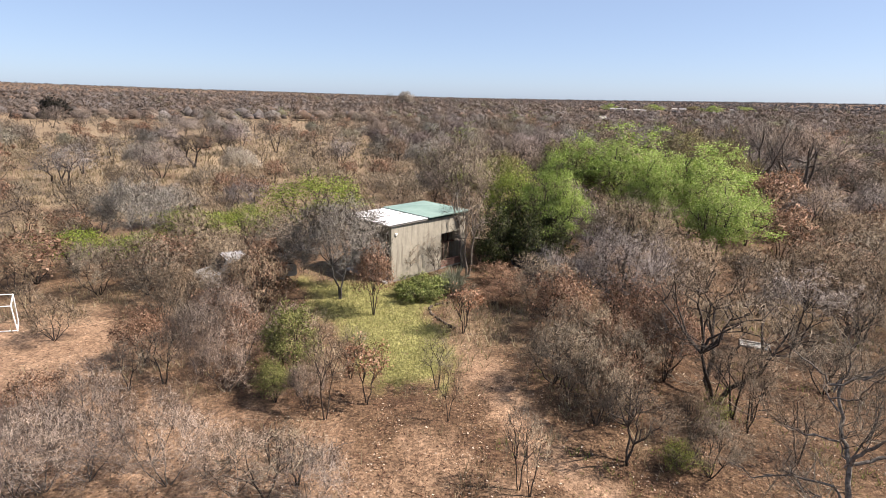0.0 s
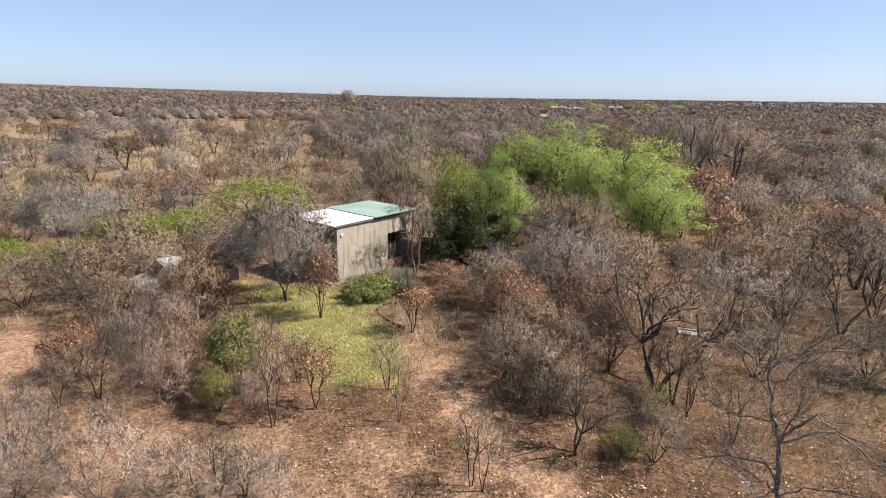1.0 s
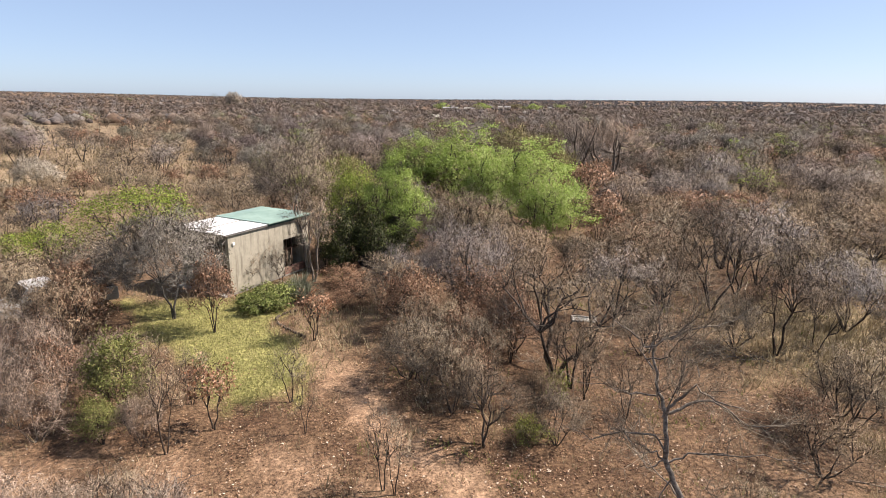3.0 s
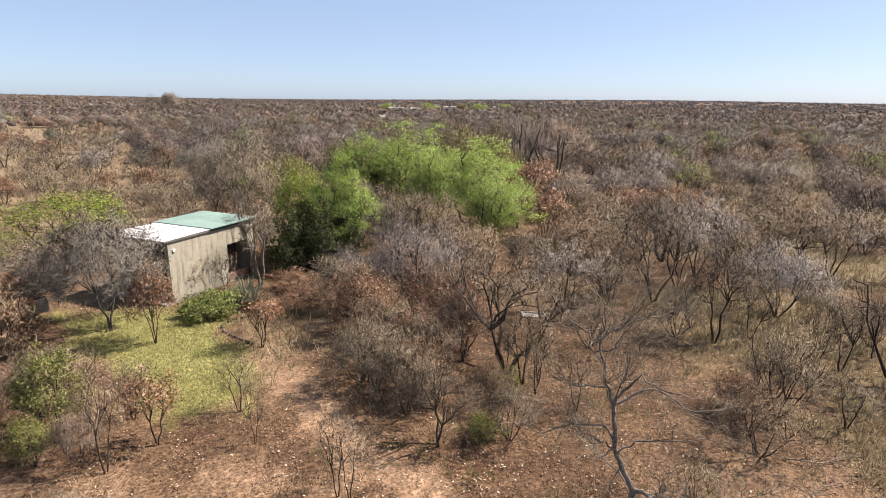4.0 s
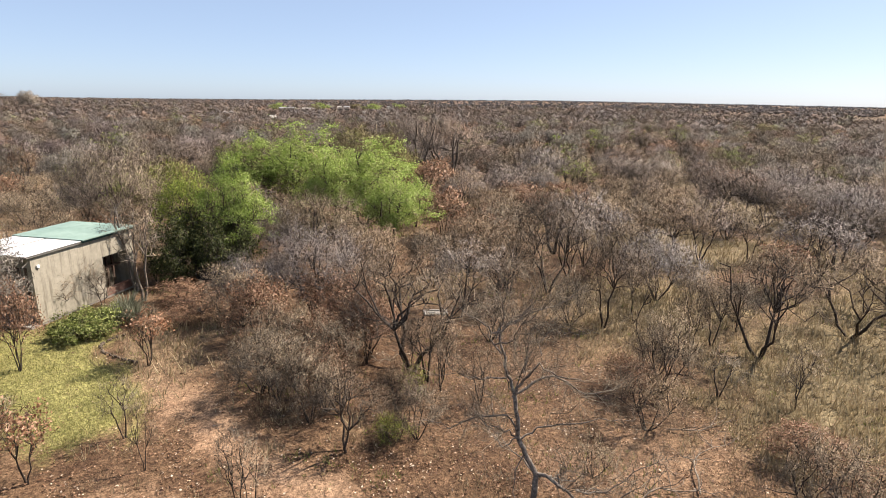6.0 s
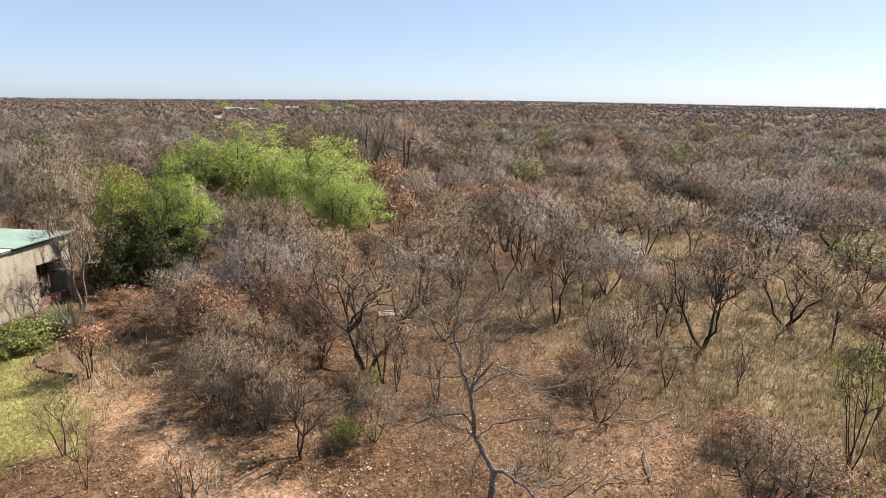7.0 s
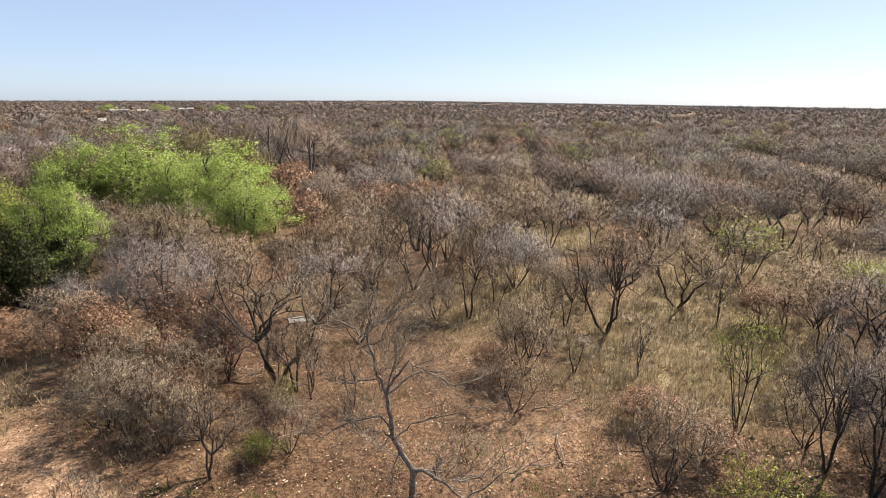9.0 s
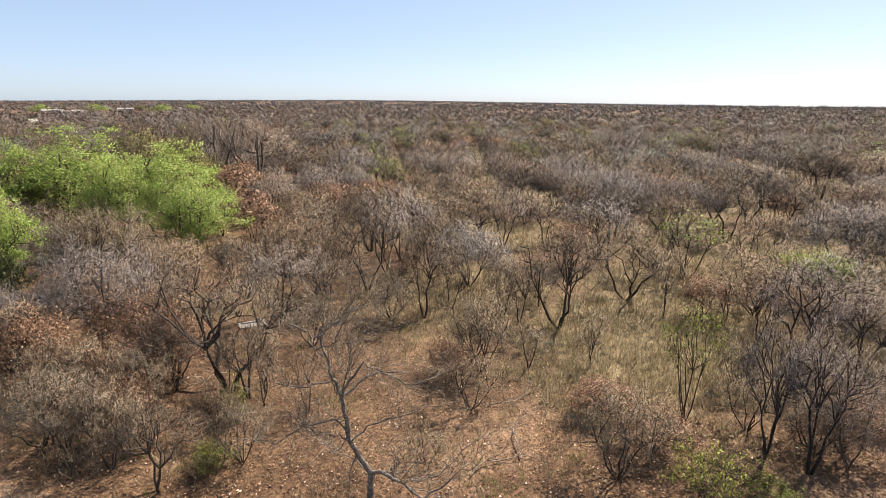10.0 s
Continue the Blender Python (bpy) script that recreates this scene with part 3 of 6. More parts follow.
KINDS = {
    "tree": sort(BARK_DARK, TWIG_BROWN, "leafless brown bush tree with a dark crooked trunk", "tree", 4.0, 1.9, stems=2, variants=4, girth=0.075),
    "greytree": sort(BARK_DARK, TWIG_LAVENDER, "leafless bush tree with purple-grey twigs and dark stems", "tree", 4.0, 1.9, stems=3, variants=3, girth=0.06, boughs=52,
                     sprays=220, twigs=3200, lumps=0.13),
    "bigtree": sort(BARK_DARK, TWIG_BROWN, "wide leafless tree with dark crooked limbs", "tree", 4.6, 2.7, stems=3, splay=0.35, girth=0.08, bend=0.16,
                    limbs=11, boughs=64, sprays=280, twigs=3000, lumps=0.13, variants=3, leaf=(LEAF_DRY, 350, 0.05, 0.3, 6)),
    "bush": sort(BARK_DARK, TWIG_GREY, "leafless grey-brown thorn bush", "shrub", 2.6, 1.6, stems=5, foot=0.06, fork=0.3, splay=0.35, girth=0.032,
                 limbs=12, boughs=50, sprays=190, twigs=3900, twig_length=0.2, twig_width=0.009, fuzz=0.9, rise=0.1, lumps=0.14, variants=4, leaf=(LEAF_DRY, 800, 0.05, 0.1, 5)),
    "thorn": sort(BARK_GREY, TWIG_PALE, "low spreading bare thorn shrub with fine grey twigs", "shrub", 2.4, 1.8, stems=4, foot=0.1, fork=0.3, splay=0.35,
                  girth=0.02, limbs=14, boughs=80, sprays=300, twigs=5600, twig_length=0.2, twig_width=0.0075, fuzz=0.8, rise=0.1, lumps=0.15, variants=2),
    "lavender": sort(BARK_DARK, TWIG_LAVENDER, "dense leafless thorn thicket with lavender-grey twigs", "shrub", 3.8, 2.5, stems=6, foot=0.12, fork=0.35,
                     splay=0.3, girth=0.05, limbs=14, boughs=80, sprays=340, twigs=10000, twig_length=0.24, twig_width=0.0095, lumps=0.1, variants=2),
    "ash": sort(BARK_GREY, TWIG_ASH, "leafless tree with a rounded ash-grey crown of fine twigs", "tree", 4.4, 2.3, stems=2, foot=0.19, fork=0.34, splay=0.12,
                girth=0.045, bend=0.1, limbs=12, boughs=80, sprays=520, twigs=18000, twig_width=0.0125, twig_length=0.19, fuzz=0.9, lumps=0.08, variants=2),
    "browndome": sort(BARK_DARK, TWIG_DRAB, "leafless tree with a dense rounded brown crown of fine twigs", "tree", 4.6, 2.5, stems=3, foot=0.15, fork=0.3,
                      girth=0.06, limbs=12, boughs=70, sprays=400, twigs=11000, twig_width=0.0105, fuzz=0.8, lumps=0.12, variants=1, leaf=(LEAF_DRY, 500, 0.06, 0.2, 5)),
    "garden": sort(BARK_DARK, TWIG_OLIVE, "leafy green garden bush at the edge of the lawn", "plant", 0.95, 0.75, stems=6, foot=0.0, fork=0.25, splay=0.4, girth=0.014,
                   limbs=10, boughs=30, sprays=70, twigs=200, twig_length=0.16, twig_width=0.008, lumps=0.3, variants=2, leaf=(LEAF_GARDEN, 1500, 0.085, 0.0, 22), puff=0.09),
    "greydome": sort(BARK_GREY, TWIG_GREY, "broad leafless tree with an olive-grey domed crown", "tree", 6.0, 3.8, stems=3, foot=0.2, fork=0.3, girth=0.09,
                     limbs=13, boughs=80, sprays=340, twigs=15000, twig_length=0.3, twig_width=0.014, variants=1, leaf=(LEAF_OLIVE, 1200, 0.07, 0.4, 5)),
    "sapling": sort(BARK_DARK, TWIG_GREY, "slender bare sapling with thin upright twigs", "tree", 2.4, 0.75, stems=2, foot=0.22, fork=0.35, splay=0.2,
                    girth=0.024, bend=0.08, arch=0.02, limbs=6, boughs=22, sprays=80, twigs=620, twig_length=0.26, twig_width=0.0055, fuzz=0.45, rise=0.6, variants=4),
    "russet": sort(BARK_DARK, TWIG_RUSSET, "shrub holding dry red-brown leaves", "shrub", 2.7, 1.4, stems=4, foot=0.15, fork=0.3, girth=0.035,
                   limbs=9, boughs=40, sprays=130, twigs=1500, twig_length=0.32, lumps=0.13, variants=3, leaf=(LEAF_RUSSET, 2600, 0.085, 0.15, 9), puff=0.13),
    "ember": sort(BARK_DARK, TWIG_RUSSET, "young tree with orange-brown dry leaves", "tree", 2.4, 0.8, stems=2, foot=0.3, fork=0.35, girth=0.03,
                  limbs=6, boughs=22, sprays=60, twigs=380, twig_length=0.28, variants=1, leaf=(LEAF_EMBER, 650, 0.09, 0.35, 7), puff=0.09),
    "olive": sort(BARK_DARK, TWIG_OLIVE, "upright olive-green leafy shrub", "shrub", 3.0, 0.95, stems=5, foot=0.02, fork=0.3, splay=0.3, girth=0.03,
                  limbs=10, boughs=40, sprays=120, twigs=900, twig_length=0.28, lumps=0.12, variants=1, leaf=(LEAF_OLIVE, 5600, 0.065, 0.0, 14), puff=0.12),
    "shoots": sort(BARK_DARK, TWIG_OLIVE, "bare tree with a flush of yellow-green new leaves", "tree", 3.8, 1.8, stems=4, foot=0.25, fork=0.35, splay=0.3,
                   girth=0.045, limbs=9, boughs=40, sprays=150, twigs=1700, variants=2, leaf=(LEAF_SHOOT, 4200, 0.08, 0.3, 14), puff=0.17),
    "budding": sort(BARK_DARK, TWIG_OLIVE, "upright bare tree with a haze of new yellow-green buds", "tree", 3.8, 1.2, stems=5, foot=0.25, fork=0.4, splay=0.4,
                    girth=0.027, bend=0.07, limbs=9, boughs=36, sprays=120, twigs=900, rise=0.5, variants=1, leaf=(LEAF_SHOOT, 900, 0.055, 0.5, 7), puff=0.14),
    "spring": sort(BARK_DARK, TWIG_OLIVE, "low bush with fresh bright green leaves", "shrub", 1.1, 0.9, stems=6, foot=0.0, fork=0.25, splay=0.4, girth=0.016,
                   limbs=10, boughs=36, sprays=90, twigs=700, twig_length=0.22, twig_width=0.009, lumps=0.28, variants=2, leaf=(LEAF_FRESH, 1500, 0.05, 0.0, 9), puff=0.09),
    "green": sort(BARK_DARK, TWIG_BROWN, "tall leafy tree with a bright lime-green crown", "tree", 6.3, 3.2, stems=2, foot=0.12, fork=0.3, girth=0.11,
                  limbs=12, boughs=60, sprays=260, twigs=1300, twig_length=0.45, twig_width=0.016, lumps=0.2, variants=4,
                  leaf=(LEAF_GREEN, 17000, 0.115, 0.04, 55), puff=0.24),
    "olivecrown": sort(BARK_DARK, TWIG_OLIVE, "tree with a thin olive-brown crown of old leaves", "tree", 5.4, 2.9, stems=3, foot=0.15, fork=0.3, girth=0.08,
                       limbs=12, boughs=70, sprays=280, twigs=4200, twig_length=0.5, twig_width=0.016, variants=2, leaf=(LEAF_OLIVE, 2600, 0.09, 0.2, 8), puff=0.16),
    "sparse": sort(BARK_PALE, TWIG_GREY, "thin bare tree with a pale leaning stem", "tree", 5.0, 1.8, stems=2, foot=0.3, fork=0.45, splay=0.25, girth=0.12,
                   limbs=9, boughs=44, sprays=150, twigs=1500, twig_width=0.007, variants=1),
    "barefan": sort(BARK_GREY, TWIG_PALE, "tall bare tree with pale limbs fanned upward", "tree", 8.0, 3.6, stems=5, foot=0.4, fork=0.6, splay=0.6, girth=0.14,
                    bend=0.06, arch=-0.02, limbs=16, boughs=60, sprays=320, twigs=5200, twig_length=0.5, twig_width=0.011, fuzz=0.4, rise=0.5, variants=2),
    "umbrella": sort(BARK_DARK, TWIG_DARK, "flat-topped thorn tree with dark twisted limbs", "tree", 4.0, 2.5, stems=2, foot=0.55, fork=0.4, splay=0.35,
                     belly=0.2, girth=0.1, bend=0.2, limbs=10, boughs=60, sprays=260, twigs=4200, variants=2),
    "evergreen": sort(BARK_DARK, TWIG_DARK, "dense dark-green evergreen shrub, dark in part to stand for canopy shade", "shrub", 3.2, 1.7, stems=4, foot=0.0, fork=0.3, girth=0.05,
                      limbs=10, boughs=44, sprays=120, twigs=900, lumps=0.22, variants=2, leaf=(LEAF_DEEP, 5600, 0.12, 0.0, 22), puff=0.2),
    "dark": sort(BARK_DARK, TWIG_DARK, "dense dark-crowned evergreen tree far off", "tree", 4.6, 4.0, stems=3, foot=0.1, girth=0.1, limbs=10, boughs=50,
                 sprays=200, twigs=1500, variants=1, leaf=(LEAF_BLACK, 6000, 0.28, 0.03, 30), puff=0.35),
}
MESHES, PLACED = {}, []


def plant(what, x, y, high, reach, seed, detail=2, label="", group=""):
    """One tree or shrub at a place of the plan, scaled to its height and reach."""
    spec = KINDS[what]
    key = (what, seed % spec["variants"], detail)
    if key not in MESHES:
        MESHES[key] = plant_meshes(*key)
    meshes, own_high, own_reach = MESHES[key]
    ob = new({"tree": "tree", "plant": "garden_plant"}.get(spec["category"], "shrub"))
    ob.empty_display_size = 0.3
    wide, tall = reach / own_reach, high / own_high
    ob.matrix_world = Matrix.LocRotScale((x, y, 0.0), Euler((0, 0, seed * 2.4)), (wide, wide, tall))
    for name, me in meshes:
        shared(name, me, ob)
    PLACED.append((x, y, reach))
    return tagged(ob, label or spec["label"], spec["category"], group)


plant("russet", -2.84, 23.17, 3.20, 0.91, 1)
plant("ash", -4.64, 25.13, 4.85, 2.84, 2)
plant("ember", -2.16, 15.75, 2.37, 0.76, 3)
plant("sapling", 0.01, 16.73, 2.00, 0.70, 4)
plant("sapling", 0.35, 14.87, 2.03, 0.51, 5)
plant("sapling", 2.06, 11.88, 2.51, 0.59, 6)
plant("sapling", 2.30, 11.64, 2.14, 0.51, 7)
plant("sapling", -3.29, 14.84, 2.82, 0.78, 8)
plant("thorn", -6.77, 16.35, 2.54, 1.45, 9)
plant("sapling", -8.95, 16.76, 2.11, 0.92, 10)
plant("thorn", -8.16, 17.51, 2.82, 1.25, 11)
plant("olive", -4.75, 16.75, 3.0, 0.95, 12)
plant("olive", -5.02, 15.75, 1.5, 0.62, 212)
plant("sapling", -3.72, 16.55, 2.3, 0.85, 213)
plant("sapling", -2.95, 17.4, 2.1, 0.8, 214)
plant("thorn", -3.95, 15.35, 1.7, 0.8, 215)
plant("russet", -9.0, 24.6, 2.0, 1.1, 216, 1)
plant("bush", -11.2, 23.0, 2.2, 1.3, 217, 1)
plant("sapling", -9.85, 16.28, 1.91, 0.82, 13)
plant("bush", -8.02, 22.65, 3.24, 1.62, 14, 1)
plant("thorn", -9.33, 11.52, 2.55, 1.61, 15)
plant("thorn", -6.52, 11.81, 2.51, 1.51, 16)
plant("sapling", -3.86, 11.16, 2.07, 1.38, 17)
plant("thorn", -9.65, 14.07, 2.03, 1.1, 18)
plant("tree", 5.10, 13.00, 2.54, 1.22, 19)
plant("bush", 4.27, 16.55, 2.74, 1.60, 20)
plant("bush", 3.97, 17.36, 2.2, 1.5, 21)
plant("bush", 4.77, 14.92, 2.53, 1.24, 22)
plant("lavender", 7.84, 23.32, 4.31, 2.93, 23)
plant("russet", 7.56, 19.16, 3.04, 1.42, 24)
plant("russet", 4.88, 21.04, 2.84, 1.37, 25)
plant("ember", 1.02, 21.38, 2.3, 0.8, 27)
plant("sapling", 1.12, 21.75, 2.4, 0.6, 222)
plant("russet", 2.57, 24.72, 0.8, 0.9, 28)
plant("bigtree", 8.90, 16.22, 4.58, 3.01, 29)
plant("tree", 9.05, 15.34, 2.57, 1.17, 30)
plant("bush", 7.24, 14.15, 1.73, 0.71, 31)
plant("spring", 6.45, 12.97, 0.6, 0.6, 32)
plant("tree", 17.92, 15.62, 4.13, 1.61, 33, 1)
plant("tree", 19.66, 15.48, 2.88, 1.17, 34, 1)
plant("bigtree", 18.97, 20.34, 4.98, 2.42, 35, 1)
plant("bigtree", 20.76, 10.49, 4.55, 2.31, 36)
plant("bush", 15.35, 10.74, 3.13, 1.42, 37)
plant("bush", 13.09, 9.45, 1.93, 1.36, 38)
plant("tree", 20.31, 12.17, 2.72, 0.99, 39)
plant("russet", 7.80, 17.60, 3.05, 0.93, 40)
plant("bush", 5.43, 18.84, 2.61, 1.37, 41)
plant("russet", 8.08, 22.50, 2.34, 1.49, 43, 1)
plant("lavender", 5.00, 24.09, 3.07, 1.40, 44)
plant("bush", 5.42, 15.28, 1.91, 1.09, 45)
plant("spring", 6.37, 12.65, 0.85, 0.55, 46)
plant("sapling", 9.10, 14.55, 2.02, 0.76, 47)
plant("sapling", 8.86, 16.28, 2.04, 0.80, 48)
plant("bush", 17.43, 22.11, 2.98, 2.01, 49, 1)
plant("russet", 20.55, 27.97, 2.88, 1.92, 50, 1)
plant("bush", 12.42, 27.97, 2.91, 2.33, 51, 1)
plant("budding", 16.59, 4.09, 3.94, 1.04, 52)
plant("greytree", 23.44, 2.03, 4.00, 2.33, 53)
plant("greytree", 23.74, 0.27, 3.24, 1.85, 54)
plant("spring", 13.42, 2.58, 1.27, 1.04, 55)
plant("spring", 14.24, 1.28, 0.59, 0.74, 56)
plant("bush", 12.75, 4.56, 2.73, 1.35, 57)
plant("russet", 14.43, 4.22, 1.35, 1.11, 58)
plant("bush", 17.27, 2.52, 2.09, 1.15, 59)
plant("russet", 17.72, 0.25, 1.62, 1.36, 60)
plant("tree", 28.15, 14.28, 2.60, 1.44, 61, 1)
plant("tree", 29.96, 10.77, 3.24, 1.45, 62, 1)
plant("sapling", 20.53, 8.75, 1.44, 0.70, 63)
plant("sapling", 25.48, 5.11, 2.36, 1.34, 64, 1)
plant("greytree", 29.60, 1.68, 3.05, 1.96, 65, 1)
plant("ash", -17.68, 32.27, 4.49, 2.76, 67)
plant("shoots", -8.32, 36.73, 4.23, 3.57, 68)
plant("shoots", -14.23, 31.97, 2.85, 2.63, 69)
plant("shoots", -18.98, 28.24, 2.39, 2.05, 70)
plant("bush", -9.22, 30.10, 3.03, 2.07, 71, 1)
plant("russet", -8.52, 27.19, 2.64, 1.45, 72, 1)
plant("bush", -13.60, 25.12, 2.97, 1.89, 73, 1)
plant("russet", -19.71, 26.33, 2.79, 2.15, 74, 1)
plant("bush", -15.88, 24.96, 2.68, 1.65, 75, 1)
plant("bush", -19.61, 24.69, 2.38, 1.43, 76, 1)
plant("sapling", -17.12, 22.07, 1.69, 0.86, 77, 1)
plant("bush", -10.26, 20.18, 2.27, 1.19, 78)
plant("tree", -38.68, 56.76, 4.02, 4.37, 79, 1)
plant("umbrella", -30.84, 70.61, 4.46, 3.20, 80)
plant("tree", -47.28, 81.18, 3.15, 2.75, 81, 1)
plant("tree", -22.44, 68.61, 3.57, 2.47, 82, 1)
plant("dark", -121.04, 181.67, 5.99, 4.87, 83, 1)
plant("bush", -22.29, 53.08, 2.66, 2.83, 84, 1)
plant("tree", -5.75, 73.79, 4.34, 2.17, 85, 1)
plant("bush", -6.56, 55.58, 2.24, 2.20, 86, 1)
plant("bush", -3.45, 59.77, 2.98, 2.64, 87, 1)
plant("sparse", 1.32, 30.78, 5.05, 1.72, 88, 1)
plant("sapling", -0.74, 29.96, 2.19, 1.06, 89, 1)
plant("greydome", 1.11, 40.29, 6.75, 3.81, 90)
plant("tree", 1.07, 39.15, 3.92, 2.15, 91, 1)
plant("green", 6.74, 32.18, 5.82, 2.07, 92)
plant("shoots", 4.45, 34.41, 5.51, 1.92, 93)
plant("browndome", 10.08, 29.76, 4.67, 3.02, 94)
plant("green", 15.93, 31.81, 4.93, 2.50, 95)
plant("green", 17.64, 39.67, 6.20, 3.88, 96)
plant("green", 15.18, 45.92, 6.83, 4.54, 97)
plant("green", 14.36, 38.40, 5.70, 2.40, 240)
plant("green", 11.34, 47.74, 6.06, 3.39, 98)
plant("shoots", 3.97, 43.03, 5.19, 2.36, 99)
plant("olivecrown", 24.99, 49.35, 6.28, 2.18, 100, 1)
plant("olivecrown", 12.19, 47.33, 5.20, 3.14, 101, 1)
plant("barefan", 27.59, 50.05, 8.21, 3.65, 102)
plant("barefan", 31.02, 48.49, 7.87, 3.68, 103)
plant("russet", 25.01, 42.74, 4.71, 2.69, 104, 1)
plant("bush", 27.75, 41.45, 3.51, 2.46, 105, 1)
plant("russet", 20.71, 32.95, 3.60, 2.13, 106, 1)
plant("bush", 23.60, 31.54, 3.61, 2.55, 107, 1)
plant("sapling", 2.23, 30.86, 2.39, 0.94, 108, 1)
plant("bush", 3.12, 33.88, 2.29, 1.54, 109, 1)
plant("umbrella", 36.18, 14.92, 4.20, 2.54, 110)
plant("bush", 33.71, 9.37, 2.99, 1.93, 111, 1)
plant("russet", 29.39, 14.57, 2.68, 1.49, 112, 1)
plant("russet", 25.91, 6.14, 2.07, 1.23, 113, 1)
plant("shoots", 31.58, 2.79, 2.62, 2.08, 114)
plant("greytree", 21.85, 21.87, 4.17, 1.88, 115, 1)
plant("tree", 24.34, 20.65, 3.34, 1.93, 116, 1)
plant("bush", 24.41, 31.67, 3.20, 2.19, 117, 1)
plant("bush", 33.98, 26.00, 3.90, 2.34, 118, 1)
plant("bush", 4.73, 23.46, 2.85, 1.87, 119, 1)
plant("bush", 6.26, 17.01, 2.39, 1.28, 120)
plant("bush", 9.44, 21.30, 3.08, 1.58, 121)
plant("russet", 8.28, 18.31, 2.11, 1.29, 122)
plant("bush", 11.54, 25.33, 3.02, 1.85, 123, 1)
plant("russet", 6.23, 18.21, 2.11, 1.14, 124)
plant("sapling", -1.20, 29.71, 2.55, 0.91, 125, 1)
plant("sapling", -1.60, 28.67, 1.86, 0.73, 126, 1)
plant("bush", 14.39, 24.07, 3.13, 2.01, 127, 1)
plant("bush", 17.77, 25.75, 3.31, 2.37, 128, 1)
plant("bush", 20.68, 26.74, 3.41, 2.55, 129, 1)
plant("greytree", 14.05, 20.48, 3.39, 1.93, 130, 1)
plant("tree", 15.45, 19.56, 3.04, 1.68, 131, 1)
plant("bush", 12.87, 16.93, 2.14, 1.35, 132)
plant("thorn", -8.13, 20.30, 2.52, 1.38, 133)
plant("russet", -8.97, 22.59, 1.39, 1.26, 134, 1)
plant("bush", -9.85, 20.74, 1.29, 1.20, 135)
plant("russet", -13.33, 26.82, 2.59, 1.67, 136, 1)
plant("thorn", -5.45, 18.50, 2.35, 1.14, 137)
plant("russet", -6.84, 18.43, 2.13, 0.95, 138)
plant("sapling", -4.25, 18.56, 2.16, 0.72, 139)
plant("russet", -10.36, 18.25, 2.09, 1.11, 140)
plant("bush", -14.64, 19.93, 1.78, 1.15, 141, 1)
plant("russet", -11.19, 14.01, 1.68, 1.17, 142)
plant("sapling", -3.38, 11.87, 1.71, 0.97, 143)
plant("shoots", 2.16, 45.99, 4.17, 2.05, 144)
plant("bush", 20.02, 1.18, 2.21, 1.39, 145)
plant("bush", 20.62, -0.08, 2.16, 1.32, 146)
plant("tree", 24.74, 3.67, 3.02, 1.55, 147, 1)
plant("bush", 19.61, 3.35, 1.96, 0.96, 148)
plant("bush", 25.62, 0.93, 2.44, 1.59, 149, 1)
plant("sapling", 18.05, 7.82, 1.94, 0.74, 152)
plant("tree", 17.30, 21.29, 3.72, 1.69, 153, 1)
plant("bush", 17.08, 16.78, 2.35, 1.00, 154, 1)
plant("bush", 21.50, 13.71, 2.47, 1.18, 155, 1)
plant("sapling", 22.52, 12.48, 2.20, 0.93, 156, 1)
plant("sapling", 24.78, 7.49, 3.0, 1.10, 157)
plant("green", 20.71, 37.05, 3.47, 1.47, 158)
plant("russet", -7.73, 23.67, 1.97, 1.29, 159, 1)
plant("russet", -8.29, 25.51, 2.63, 1.38, 160, 1)
plant("bush", -12.15, 23.73, 2.33, 1.51, 161, 1)
plant("ash", -7.70, 26.81, 3.03, 1.71, 162)
plant("russet", 3.04, 27.90, 1.02, 1.29, 163, 1)
plant("thorn", -8.50, 11.92, 2.02, 1.51, 164)
plant("thorn", -4.79, 11.58, 1.77, 1.36, 165)
plant("thorn", -9.81, 11.17, 2.37, 1.45, 166)
plant("thorn", -2.84, 11.01, 1.85, 1.07, 167)
plant("shoots", -11.59, 33.50, 2.80, 2.13, 168)
plant("shoots", -15.60, 28.52, 2.27, 1.80, 169)
plant("bush", 10.13, 8.75, 1.04, 0.71, 174)
plant("russet", 15.39, 6.19, 1.09, 1.11, 175)
plant("greytree", 16.39, 1.85, 3.99, 1.29, 176)
plant("greytree", 16.13, 0.83, 4.14, 1.45, 177)
plant("thorn", 17.07, 0.07, 2.85, 1.60, 178)
plant("bush", 17.23, 0.84, 1.95, 1.33, 179)
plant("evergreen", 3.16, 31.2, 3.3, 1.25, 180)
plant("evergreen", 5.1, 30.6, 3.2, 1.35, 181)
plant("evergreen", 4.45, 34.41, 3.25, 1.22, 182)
plant("sparse", 1.49, 28.91, 4.68, 1.11, 184, 1)
plant("russet", 3.52, 25.95, 1.0, 1.3, 185)
plant("olivecrown", 25.50, 57.06, 6.92, 4.29, 186, 1)
plant("browndome", 10.87, 52.65, 4.92, 3.44, 187)
plant("bush", 7.04, 12.48, 1.86, 0.99, 188)
plant("spring", 8.04, 14.53, 1.24, 0.46, 189)
plant("sapling", 9.55, 15.17, 2.54, 0.78, 190)
plant("russet", 5.50, 15.80, 1.98, 1.02, 191)
plant("sapling", 9.71, 13.17, 2.13, 0.73, 192)
plant("bush", 16.83, 16.58, 1.75, 1.35, 193)
plant("bush", -10.38, 25.89, 1.41, 0.88, 194, 1)
plant("bush", -10.95, 24.64, 1.00, 1.04, 195, 1)
plant("russet", -9.55, 26.13, 1.61, 0.78, 196, 1)
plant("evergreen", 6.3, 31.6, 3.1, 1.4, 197)
